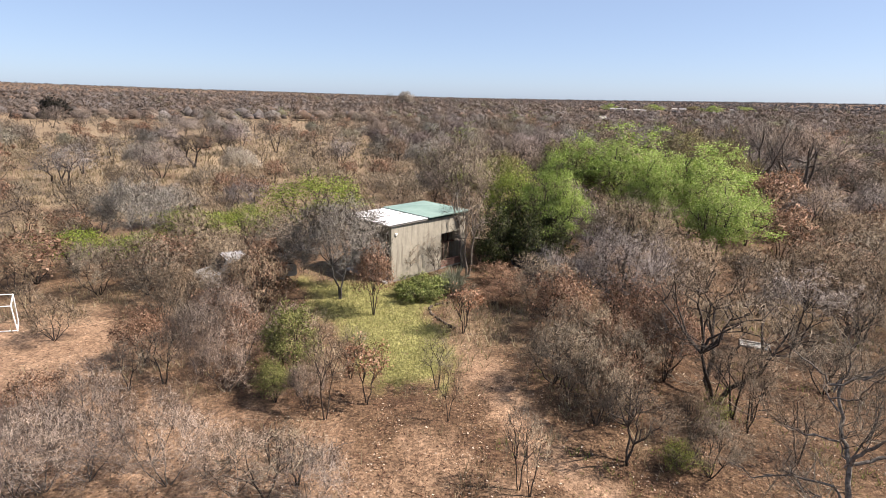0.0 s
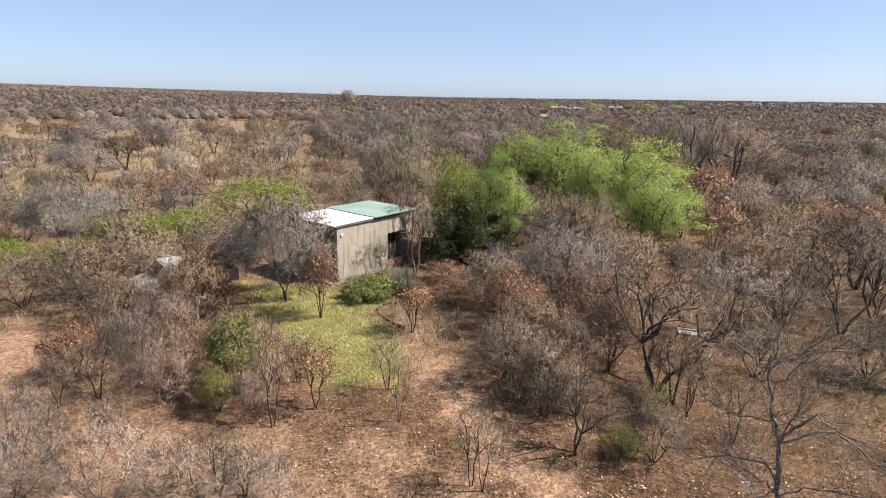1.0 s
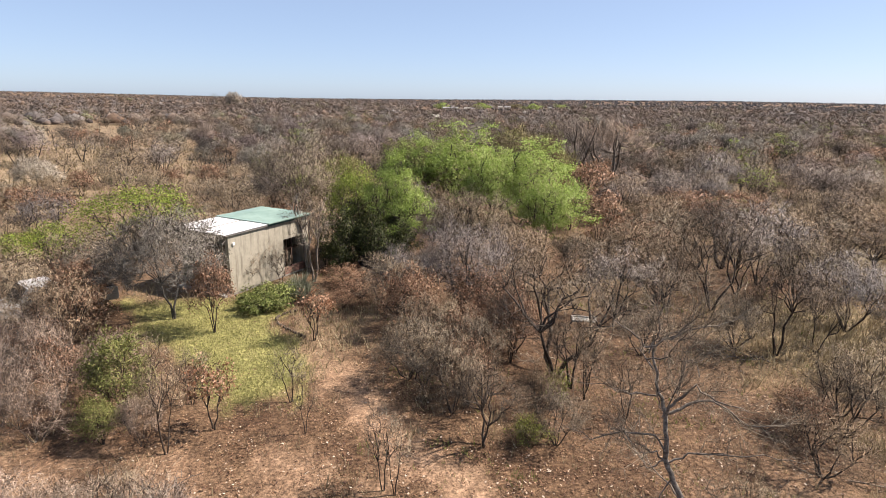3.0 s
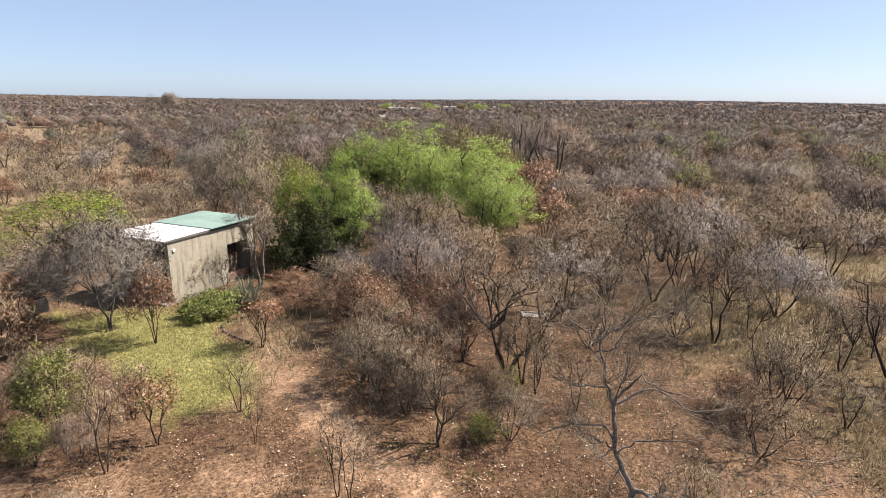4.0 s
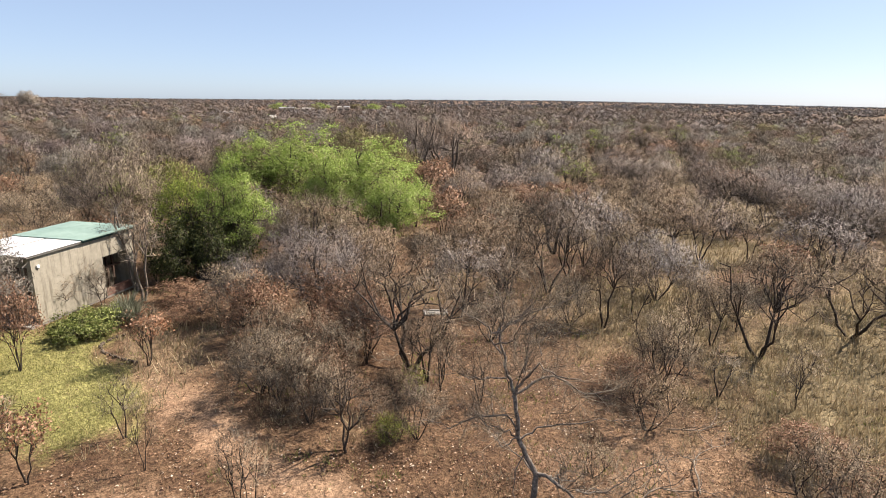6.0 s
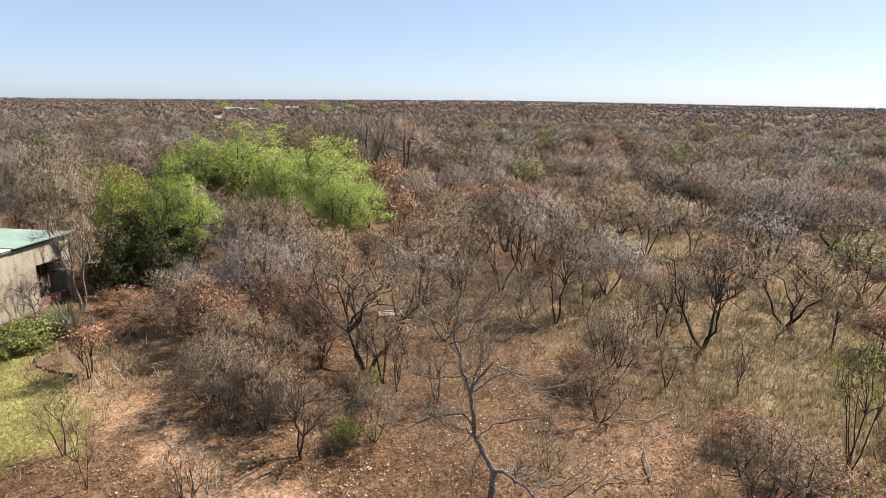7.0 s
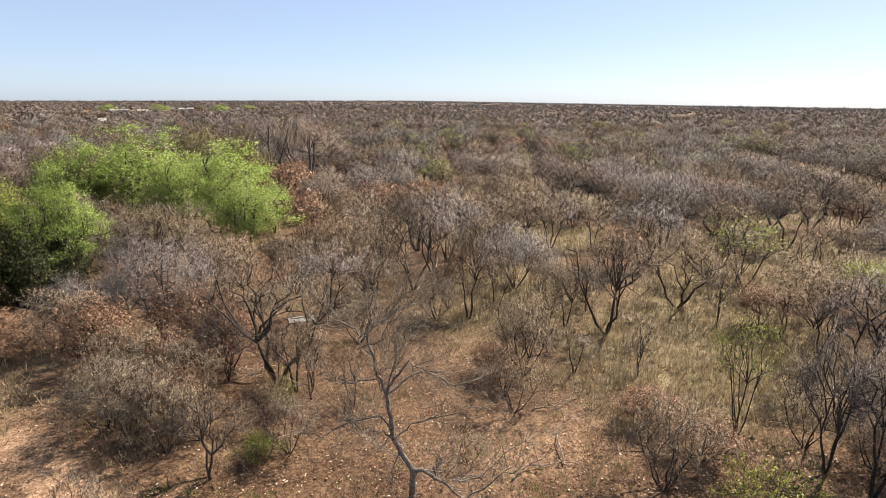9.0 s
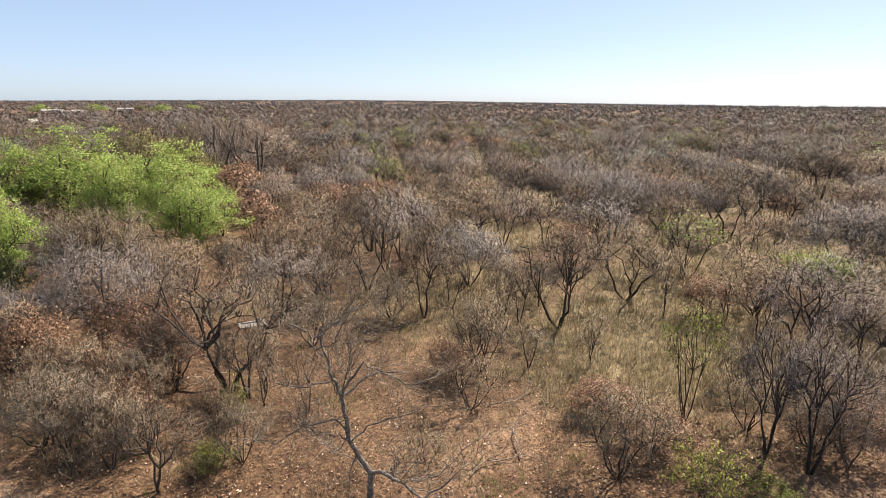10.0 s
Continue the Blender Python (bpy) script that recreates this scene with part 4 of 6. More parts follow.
# these two dark shrubs are added to stand for shade under the canopy
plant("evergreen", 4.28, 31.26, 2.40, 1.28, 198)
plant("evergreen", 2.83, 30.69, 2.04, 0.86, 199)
plant("sapling", -1.56, 28.97, 2.25, 0.74, 200, 1)
plant("sapling", -0.68, 29.96, 2.35, 0.68, 201, 1)
plant("sapling", -0.15, 27.83, 2.26, 0.78, 202, 1)
plant("bush", -10.35, 26.23, 1.81, 1.08, 203, 1)
plant("bush", -10.85, 24.95, 1.48, 1.25, 204, 1)
plant("russet", -10.55, 25.43, 1.18, 0.85, 205, 1)
plant("bush", 16.33, 11.62, 1.98, 1.18, 206)
plant("sapling", 16.73, 9.56, 1.81, 0.9, 207)
plant("russet", 14.37, 11.27, 1.33, 0.80, 209)
plant("sapling", 19.59, 12.56, 1.96, 0.85, 210)
plant("bush", 23.53, 13.17, 2.01, 1.24, 211, 1)

plant("olivecrown", 5.17, 43.70, 5.6, 2.4, 218, 1)
plant("olivecrown", 3.18, 40.88, 4.6, 2.2, 219, 1)
plant("olivecrown", 10.73, 48.84, 6.3, 2.6, 220, 1)
plant("olivecrown", 23.51, 46.38, 6.6, 2.3, 221, 1)


# mid-distance bush: the nearer ones are things of their own, those behind are joined
rng = np.random.default_rng(17)
taken = np.array(PLACED)
# more purple-grey sorts on the right, partly to put distance haze into colour
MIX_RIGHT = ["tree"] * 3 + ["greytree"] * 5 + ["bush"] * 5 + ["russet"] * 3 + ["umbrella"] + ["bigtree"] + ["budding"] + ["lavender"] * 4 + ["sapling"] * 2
MIX_LEFT = ["tree"] * 3 + ["greytree"] * 2 + ["bush"] * 7 + ["russet"] * 3 + ["umbrella"] + ["ash"] * 2 + ["lavender"] + ["sapling"] * 2
USUAL = {"tree": (3.9, 2.1), "bush": (2.7, 1.7), "russet": (2.7, 1.5), "umbrella": (4.2, 2.6), "bigtree": (4.5, 2.7), "shoots": (3.6, 1.9),
         "lavender": (3.3, 2.2), "greytree": (3.9, 2.1), "budding": (3.7, 1.7), "sapling": (3.0, 1.1), "ash": (3.6, 2.2)}
OPEN = [(-26, 14), (-26, 24), (-10, 26), (-6, 34), (3, 36), (2, 18), (-6, 12)]
behind = {}
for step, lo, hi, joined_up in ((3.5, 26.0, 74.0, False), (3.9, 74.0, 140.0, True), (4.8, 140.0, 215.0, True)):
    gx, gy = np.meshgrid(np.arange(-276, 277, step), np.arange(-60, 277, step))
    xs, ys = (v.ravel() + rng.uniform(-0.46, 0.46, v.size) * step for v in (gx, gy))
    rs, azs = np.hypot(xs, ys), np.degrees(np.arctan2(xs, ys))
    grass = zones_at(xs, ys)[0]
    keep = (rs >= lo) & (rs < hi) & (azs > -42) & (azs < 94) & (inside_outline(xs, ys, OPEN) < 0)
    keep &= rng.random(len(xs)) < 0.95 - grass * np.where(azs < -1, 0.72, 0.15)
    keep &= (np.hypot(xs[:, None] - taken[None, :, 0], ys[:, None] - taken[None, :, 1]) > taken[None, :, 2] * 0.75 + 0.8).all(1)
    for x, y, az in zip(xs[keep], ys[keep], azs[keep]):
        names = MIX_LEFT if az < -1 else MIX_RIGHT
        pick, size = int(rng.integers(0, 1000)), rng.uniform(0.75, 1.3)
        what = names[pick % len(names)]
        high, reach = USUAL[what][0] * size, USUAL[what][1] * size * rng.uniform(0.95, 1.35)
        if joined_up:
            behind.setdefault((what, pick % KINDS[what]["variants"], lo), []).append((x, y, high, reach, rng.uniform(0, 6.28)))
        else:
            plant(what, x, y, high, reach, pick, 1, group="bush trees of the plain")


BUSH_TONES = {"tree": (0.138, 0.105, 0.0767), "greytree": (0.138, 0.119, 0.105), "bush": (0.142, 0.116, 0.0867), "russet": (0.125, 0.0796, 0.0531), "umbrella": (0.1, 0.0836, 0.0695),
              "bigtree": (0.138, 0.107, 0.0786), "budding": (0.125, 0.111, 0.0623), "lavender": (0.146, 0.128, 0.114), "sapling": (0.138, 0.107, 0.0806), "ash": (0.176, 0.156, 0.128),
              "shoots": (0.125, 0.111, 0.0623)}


def joined_bush():
    """The bush behind the single trees: the same plants, simpler, crowns in one mesh and stems in another."""
    rng = np.random.default_rng(29)
    rows, stems, mats = [], [], []
    for (what, variant, ring), spots in behind.items():
        trunk, twigs, leaves, own_high, own_reach = plant_shape(what, variant, 0)
        spec = KINDS[what]
        spots = np.array(spots)
        c, s = np.cos(spots[:, 4])[:, None], np.sin(spots[:, 4])[:, None]
        w, h = (spots[:, 3] / own_reach)[:, None], (spots[:, 2] / own_high)[:, None]

        def spread(v, f):
            x = (v[None, :, 0] * c - v[None, :, 1] * s) * w + spots[:, 0:1]
            y = (v[None, :, 0] * s + v[None, :, 1] * c) * w + spots[:, 1:2]
            return np.stack([x, y, v[None, :, 2] * h + 0 * x], -1).reshape(-1, 3), (f[None] + (np.arange(len(spots)) * len(v))[:, None, None]).reshape(-1, 3)

        stems.append(spread(*trunk))
        for piece, mat in ((twigs, FAR_BUSH), (leaves, spec["leaf"][0] if spec["leaf"] else None)):
            if piece is None:
                continue
            v, f, n = piece
            if ring > 100:
                f = f[::2]
                v, n, f = v[f].reshape(-1, 3), n[f].reshape(-1, 3), np.arange(f.size).reshape(-1, 3)
            if mat not in mats:
                mats.append(mat)
            tone = np.array(BUSH_TONES[what]) * rng.uniform(0.55, 1.3, (len(spots), 1)) * rng.uniform(0.93, 1.07, (len(spots), 3))
            n = np.stack([n[None, :, 0] * c - n[None, :, 1] * s, n[None, :, 0] * s + n[None, :, 1] * c, n[None, :, 2] + 0 * c], -1).reshape(-1, 3)
            rows.append((*spread(v, f), n, np.repeat(tone, len(v), 0), np.full(len(f) * len(spots), mats.index(mat))))
    verts, faces = joined(*((r[0], r[1]) for r in rows))
    me = mesh_from("bushland", verts, faces, mats[0], normals=np.concatenate([r[2] for r in rows]))
    for mat in mats[1:]:
        me.materials.append(mat)
    me.polygons.foreach_set("material_index", np.concatenate([r[4] for r in rows]).astype(np.int32))
    layer = me.color_attributes.new("tone", "FLOAT_COLOR", "POINT")
    rgb = np.concatenate([r[3] for r in rows])
    layer.data.foreach_set("color", np.concatenate([rgb, np.ones((len(rgb), 1))], 1).astype(np.float32).ravel())
    bush = tagged(new("bushland", me), "leafless grey-brown bushland with some rust-leaved shrubs", "bush", kind="stuff")
    tagged(shared("stems", mesh_from("stems", *joined(*stems), BARK_DARK, True), bush, "dark crooked stems"), kind="stuff")


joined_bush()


def far_bushes(name, rng, count, lo, hi, pieces, sides, tall, width, wedge, label):
    """Leafless bush out to the horizon: lumpy crowns roughened by small blades."""
    az = np.radians(rng.uniform(*wedge, count))
    r = np.sqrt(rng.uniform(lo * lo, hi * hi, count))
    x, y = r * np.sin(az), r * np.cos(az)
    grass = zones_at(x, y)[0]
    open_land = soft_step(waves(x, y, 140.0, 31) + 0.5 * waves(x, y, 60.0, 32), 0.45, 0.9) * 0.6
    # cleared land round the settlement, and a pale field further round
    deg = np.degrees(az)
    cleared = soft_step(deg, 10, 13) * soft_step(-deg, -28, -25) * soft_step(r, 250, 300) * soft_step(-r, -640, -560) * 0.75
    field = soft_step(deg, 54, 57) * soft_step(-deg, -74, -70) * soft_step(r, 330, 380) * soft_step(-r, -760, -640) * 0.8
    keep = rng.random(count) > np.maximum.reduce([grass * np.where(deg < 0, 0.55, 0.25), open_land, cleared, field])
    x, y, r = x[keep], y[keep], r[keep]
    n = len(x)
    z = far_rise(x, y)
    high = tall * np.clip(np.exp(rng.normal(-0.25, 0.32, n)), 0.4, 1.35)
    wide = high * rng.uniform(0.6, 1.3, n)
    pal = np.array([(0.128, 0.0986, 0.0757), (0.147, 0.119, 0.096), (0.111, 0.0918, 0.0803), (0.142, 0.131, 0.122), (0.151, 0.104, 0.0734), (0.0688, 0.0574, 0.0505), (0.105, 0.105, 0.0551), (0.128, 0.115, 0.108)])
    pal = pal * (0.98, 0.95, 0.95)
    # distance haze is put into the tone: darker and bluer far out
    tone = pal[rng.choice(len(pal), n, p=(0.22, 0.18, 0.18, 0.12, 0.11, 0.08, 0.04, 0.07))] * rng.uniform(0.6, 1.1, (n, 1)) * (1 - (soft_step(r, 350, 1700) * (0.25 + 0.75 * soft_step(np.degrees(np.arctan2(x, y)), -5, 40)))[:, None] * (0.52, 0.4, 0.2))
    # a closed lumpy crown
    around, rings = sides, 2
    t = np.arange(around) * 2 * np.pi / around
    level = np.array([0.1, 0.36, 0.58])[:rings]
    girth = np.array([0.5, 0.62, 0.36])[:rings]
    lump = rng.uniform(0.55, 1.25, (n, rings, around))
    turn = rng.uniform(0, 2 * np.pi, (n, 1, 1)) + t[None, None]
    ring = np.stack([np.cos(turn) * girth[None, :, None] * lump * wide[:, None, None] + x[:, None, None],
                     np.sin(turn) * girth[None, :, None] * lump * wide[:, None, None] + y[:, None, None],
                     z[:, None, None] + level[None, :, None] * rng.uniform(0.85, 1.12, (n, rings, around)) * high[:, None, None]], -1).reshape(n, -1, 3)
    top = np.stack([x, y, z + high * rng.uniform(0.62, 0.72, n)], -1)[:, None]
    crown = np.concatenate([ring, top], 1)
    i, j = np.arange(around), (np.arange(around) + 1) % around
    face = []
    for k in range(rings - 1):
        face += [np.stack([k * around + i, k * around + j, (k + 1) * around + j], 1), np.stack([k * around + i, (k + 1) * around + j, (k + 1) * around + i], 1)]
    face.append(np.stack([(rings - 1) * around + i, (rings - 1) * around + j, np.full(around, rings * around)], 1))
    face = np.concatenate(face)
    per = rings * around + 1
    domes = (face[None] + (np.arange(n) * per)[:, None, None]).reshape(-1, 3)
    # small blades that roughen its outline
    u, v = rng.uniform(0, 2 * np.pi, (n, pieces)), rng.uniform(0.1, 1.0, (n, pieces)) ** 0.7
    rad = np.sqrt(np.clip(1 - ((v - 0.4) / 0.64) ** 2, 0.02, 1)) * rng.uniform(0.85, 1.12, (n, pieces))
    out = np.stack([np.cos(u) * rad, np.sin(u) * rad, v], -1)
    p = np.stack([x[:, None] + out[..., 0] * wide[:, None], y[:, None] + out[..., 1] * wide[:, None], z[:, None] + v * high[:, None]], -1)
    up = (out - [0, 0, 0.35]) + rng.normal(0, 0.35, p.shape)
    d = np.cross(up, rng.normal(size=p.shape))
    d = d / np.maximum(np.linalg.norm(d, axis=-1, keepdims=True), 1e-6) + (out - [0, 0, 0.35]) * rng.uniform(0, 0.8, (n, pieces, 1))
    d /= np.linalg.norm(d, axis=-1, keepdims=True)
    s = np.cross(d, up)
    s /= np.maximum(np.linalg.norm(s, axis=-1, keepdims=True), 1e-6)
    long = (high * 0.3)[:, None, None] * rng.uniform(0.6, 1.4, (n, pieces, 1))
    w = width * high[:, None, None] / 3.0 * rng.uniform(0.5, 1.5, (n, pieces, 1))
    tri = np.stack([p - d * long * 0.5 - s * w, p - d * long * 0.5 + s * w, p + d * long * 0.6], 2).reshape(-1, 3)
    verts = np.concatenate([crown.reshape(-1, 3), tri])
    faces = np.concatenate([domes, np.arange(len(tri)).reshape(-1, 3) + n * per])
    middle = np.stack([x, y, z + 0.25 * high], -1)
    size = np.stack([wide, wide, 0.8 * high], -1)
    owner = np.concatenate([np.repeat(np.arange(n), per), np.repeat(np.arange(n), pieces * 3)])
    normals = unit(unit((verts - middle[owner]) / size[owner]) + [0, 0, 0.12] + np.concatenate([np.zeros((n * per, 3)), np.repeat(rng.normal(0, 0.16, (n * pieces, 3)), 3, 0)]))
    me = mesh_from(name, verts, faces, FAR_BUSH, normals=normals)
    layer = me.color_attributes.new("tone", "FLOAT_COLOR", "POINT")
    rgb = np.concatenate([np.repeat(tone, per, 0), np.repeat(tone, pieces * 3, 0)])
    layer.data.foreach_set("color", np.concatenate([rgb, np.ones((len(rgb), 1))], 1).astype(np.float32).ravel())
    return tagged(new(name, me), label, "bush", kind="stuff")


rng = np.random.default_rng(23)
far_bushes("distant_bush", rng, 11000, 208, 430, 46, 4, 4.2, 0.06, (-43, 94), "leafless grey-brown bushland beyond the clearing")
far_bushes("horizon_bush", rng, 15000, 420, 1500, 20, 4, 4.8, 0.14, (-43, 94), "grey-brown bushland stretching to the horizon, tinted bluer far out for haze")
far_bushes("last_bush", rng, 14000, 1500, 4750, 8, 4, 6.5, 0.4, (-43, 94), "line of bush along the horizon, tinted darker and bluer for haze")
far_bushes("bush_behind", rng, 2400, 22, 300, 14, 7, 3.2, 0.08, (104, 308), "leafless bushland round the clearing")


# ---------------------------------------------------------------- the pale forked tree in the foreground
def limb_tube(p, r, sides):
    """One unbroken tapering tube along a row of points."""
    d = np.gradient(p, axis=0)
    d /= np.linalg.norm(d, axis=1, keepdims=True)
    u = np.cross(d, [0.31, 0.9, 0.29])
    u /= np.linalg.norm(u, axis=1, keepdims=True)
    v = np.cross(d, u)
    t = np.arange(sides) * 2 * np.pi / sides
    knots = 1 + 0.1 * np.sin(np.arange(len(p))[:, None] * 2.1 + 3 * t[None])
    ring = p[:, None] + (u[:, None] * np.cos(t)[None, :, None] + v[:, None] * np.sin(t)[None, :, None]) * (r[:, None] * knots)[..., None]
    i, j = np.meshgrid(np.arange(len(p) - 1), np.arange(sides), indexing="ij")
    k = (j + 1) % sides
    return ring.reshape(-1, 3), np.stack([i * sides + j, i * sides + k, (i + 1) * sides + k, (i + 1) * sides + j], -1).reshape(-1, 4)


def forked_tree():
    """Trunk and main limbs as bends across and up (metres), given depth and twigs at random."""
    rng = np.random.default_rng(41)
    limbs = [
        (0.135, 0.085, 0.0, [(0.0, -0.1), (0.03, 0.5), (0.08, 1.13), (-0.17, 1.6), (-0.36, 2.05), (-0.4, 2.54), (-0.48, 3.09)]),
        (0.075, 0.022, 0.5, [(-0.48, 3.09), (-0.68, 3.47), (-0.81, 4.03), (-0.89, 4.5), (-0.57, 4.73), (-0.1, 4.93)]),
        (0.034, 0.010, -0.5, [(-0.68, 3.47), (-1.19, 3.51), (-1.57, 3.65)]),
        (0.032, 0.009, 0.7, [(-0.81, 4.03), (-1.12, 4.21), (-1.31, 4.53)]),
        (0.032, 0.009, 0.4, [(-0.57, 4.73), (-0.27, 5.15), (-0.04, 5.6)]),
        (0.065, 0.014, -0.6, [(-0.46, 3.09), (-0.32, 3.6), (0.01, 4.02), (0.4, 3.78), (0.95, 3.82)]),
        (0.034, 0.010, 0.5, [(-0.32, 3.6), (-0.24, 4.15), (-0.01, 4.37)]),
        (0.06, 0.012, 0.8, [(-0.42, 3.13), (0.03, 3.46), (0.47, 3.4), (1.05, 2.98), (1.66, 3.04)]),
        (0.05, 0.012, -0.7, [(-0.4, 2.18), (-0.6, 2.6), (-1.24, 2.66), (-1.83, 2.46), (-2.42, 2.63)]),
        (0.075, 0.014, -0.9, [(0.11, 1.17), (0.57, 1.1), (1.26, 0.72), (1.74, 1.33), (2.17, 1.77)]),
        (0.04, 0.012, -0.3, [(0.41, 1.1), (1.03, 0.75), (1.74, 0.5)]),
        (0.04, 0.012, 0.9, [(0.1, 1.13), (-0.49, 1.36), (-1.01, 1.58)]),
        (0.04, 0.012, 0.6, [(-0.34, 1.96), (0.06, 2.26), (0.74, 2.37), (1.43, 2.48), (2.12, 2.43)]),
        (0.035, 0.012, 0.5, [(0.98, 0.87), (1.65, 0.75), (2.23, 1.21), (2.88, 1.58)]),
        (0.055, 0.02, 0.4, [(0.17, 1.11), (0.42, 1.02), (0.57, 0.87), (0.98, 0.87)]),
        (0.03, 0.008, 0.7, [(0.98, 0.87), (1.36, 0.66), (1.81, 0.36)]),
        (0.04, 0.012, -0.2, [(0.57, 0.87), (0.56, 1.26), (0.71, 1.36), (0.67, 1.66)]),
        (0.03, 0.01, -0.6, [(-0.36, 2.02), (-0.66, 2.3), (-1.04, 2.47), (-1.35, 3.0)]),
        (0.03, 0.008, 0.6, [(-0.36, 2.05), (-0.7, 1.75), (-1.1, 1.95), (-1.48, 2.3)]),
        (0.03, 0.008, -0.5, [(-0.2, 1.66), (-0.4, 1.07), (-0.25, 0.39)]),
        (0.04, 0.01, 0.9, [(-1.02, 4.48), (-0.58, 4.71), (-0.15, 4.95), (0.43, 5.05), (0.94, 5.37)]),
        (0.035, 0.008, -0.8, [(-1.05, 4.48), (-1.25, 4.86), (-1.55, 5.18), (-1.71, 5.62)]),
        (0.03, 0.008, 0.3, [(-0.94, 4.35), (-0.81, 4.86), (-0.9, 5.37), (-0.69, 5.86)]),
        (0.03, 0.008, -0.9, [(-0.98, 4.21), (-0.58, 4.48), (-0.37, 4.99), (0.13, 5.49)]),
        (0.03, 0.008, 0.4, [(-0.54, 3.0), (-0.34, 3.82), (-0.28, 4.35), (-0.14, 4.61)]),
        (0.025, 0.007, -0.4, [(-0.5, 3.14), (-0.7, 3.55), (-0.45, 3.95), (-0.4, 4.28)]),
        (0.03, 0.008, -0.7, [(-0.77, 3.44), (-1.21, 3.48), (-1.66, 3.68), (-2.18, 3.75)]),
        (0.025, 0.007, 0.7, [(0.05, 4.06), (-0.01, 4.28), (0.16, 4.37), (0.33, 4.73)]),
    ]
    wood, pool, ways = [], [], []
    for thick, thin, deep, bends in limbs:
        p = np.array([(a, deep * (i / (len(bends) - 1)) + (0 if i == 0 else rng.normal(0, 0.05)), z) for i, (a, z) in enumerate(bends)])
        fine = np.concatenate([p[i] + (p[i + 1] - p[i]) * np.linspace(0, 1, 4)[:-1, None] for i in range(len(p) - 1)] + [p[-1:]])
        fine[1:-1] += rng.normal(0, 0.028 if deep else 0.012, fine[1:-1].shape)
        r = np.linspace(thick * 0.56, thin * 0.5, len(fine))
        wood.append(limb_tube(fine, r, 9))
        if deep:
            pool.append(fine[2:])
            ways.append(np.gradient(fine, axis=0)[2:])
    pool, ways = np.concatenate(pool), np.concatenate(ways)
    n = 320
    pick = rng.integers(0, len(pool), n)
    way = ways[pick] / np.linalg.norm(ways[pick], axis=1, keepdims=True) + rng.normal(0, 0.65, (n, 3)) + [0, 0, 0.35]
    way /= np.linalg.norm(way, axis=1, keepdims=True)
    bough = crooked(rng, pool[pick], pool[pick] + way * rng.uniform(0.3, 0.95, (n, 1)), 0.16)
    m = 1500
    some = bough[rng.integers(0, n, m)]
    start = some[np.arange(m), rng.integers(1, 4, m)]
    way = (some[:, 3] - some[:, 0]) + rng.normal(0, 0.4, (m, 3)) + [0, 0, 0.12]
    way /= np.linalg.norm(way, axis=1, keepdims=True)
    spray = crooked(rng, start, start + way * rng.uniform(0.2, 0.55, (m, 1)), 0.12)
    k = 7000
    some = spray[rng.integers(0, m, k)]
    start = some[np.arange(k), rng.integers(1, 4, k)]
    way = (some[:, 3] - some[:, 0]) + rng.normal(0, 0.25, (k, 3))
    way /= np.linalg.norm(way, axis=1, keepdims=True)
    twigs = joined(path_tubes(bough, rng.uniform(0.004, 0.010, n), np.full(n, 0.003), 4), path_tubes(spray, np.full(m, 0.0034), np.full(m, 0.0016), 3),
                   slivers(rng, start, way, rng.uniform(0.08, 0.22, k), np.full(k, 0.005)))
    tree = new("tree")
    turn = -math.degrees(math.atan2(7.78, 8.45))
    tree.matrix_world = pose(7.78, 8.45, 0, 0, 0, turn)
    shared("trunk", mesh_from("trunk", *joined(*wood), BARK_PALE, True), tree)
    shared("crown", mesh_from("crown", *twigs, TWIG_GREY), tree)
    return tagged(tree, "tall bare tree with a pale grey forked trunk", "tree")


forked_tree()

# ---------------------------------------------------------------- the house
def streaked_material(name, dark, light, streak):
    """Weathered plaster with darker streaks drawn out up and down."""
    m, nodes, links, shader = material(name, 0.92)
    coord = nodes.new("ShaderNodeTexCoord").outputs["Object"]
    scale = nodes.new("ShaderNodeMapping")
    scale.inputs["Scale"].default_value = (3.2, 3.2, 0.28)
    links.new(coord, scale.inputs["Vector"])
    runs = noise_node(nodes, links, 1.4, 7.0, 0.7, scale.outputs["Vector"])
    grain = noise_node(nodes, links, 5.0, 8.0, 0.7, coord)
    base = ramp_node(nodes, links, grain.outputs["Fac"], [(0.3, dark), (0.7, light)]).outputs["Color"]
    mask = ramp_node(nodes, links, runs.outputs["Fac"], [(0.5, (0, 0, 0)), (0.66, (0.75, 0.75, 0.75))]).outputs["Color"]
    links.new(mix_node(nodes, links, mask, base, streak), shader.inputs["Base Color"])
    bump_node(nodes, links, grain.outputs["Fac"], 0.35, 0.01, shader)
    return m


PLASTER = streaked_material("plaster", (0.244, 0.221, 0.168), (0.35, 0.32, 0.254), (0.125, 0.109, 0.0825))
ROOF_WHITE = plain_material("roof_white", (0.56, 0.55, 0.53), (0.68, 0.67, 0.65), 1.2, 0.55, 0.05)
ROOF_GREEN = plain_material("roof_green", (0.132, 0.205, 0.172), (0.218, 0.297, 0.254), 1.1, 0.6, 0.05)
ROOF_EDGE = plain_material("roof_edge", (0.0165, 0.0462, 0.0396), (0.033, 0.0726, 0.0594), 2.0, 0.6, 0.05)
BRICK_RED = plain_material("brick_red", (0.132, 0.066, 0.0495), (0.224, 0.125, 0.0924), 5.0, 0.9, 0.3)
TIMBER = plain_material("timber", (0.0396, 0.0231, 0.0165), (0.0924, 0.0561, 0.0396), 6.0, 0.8, 0.2)
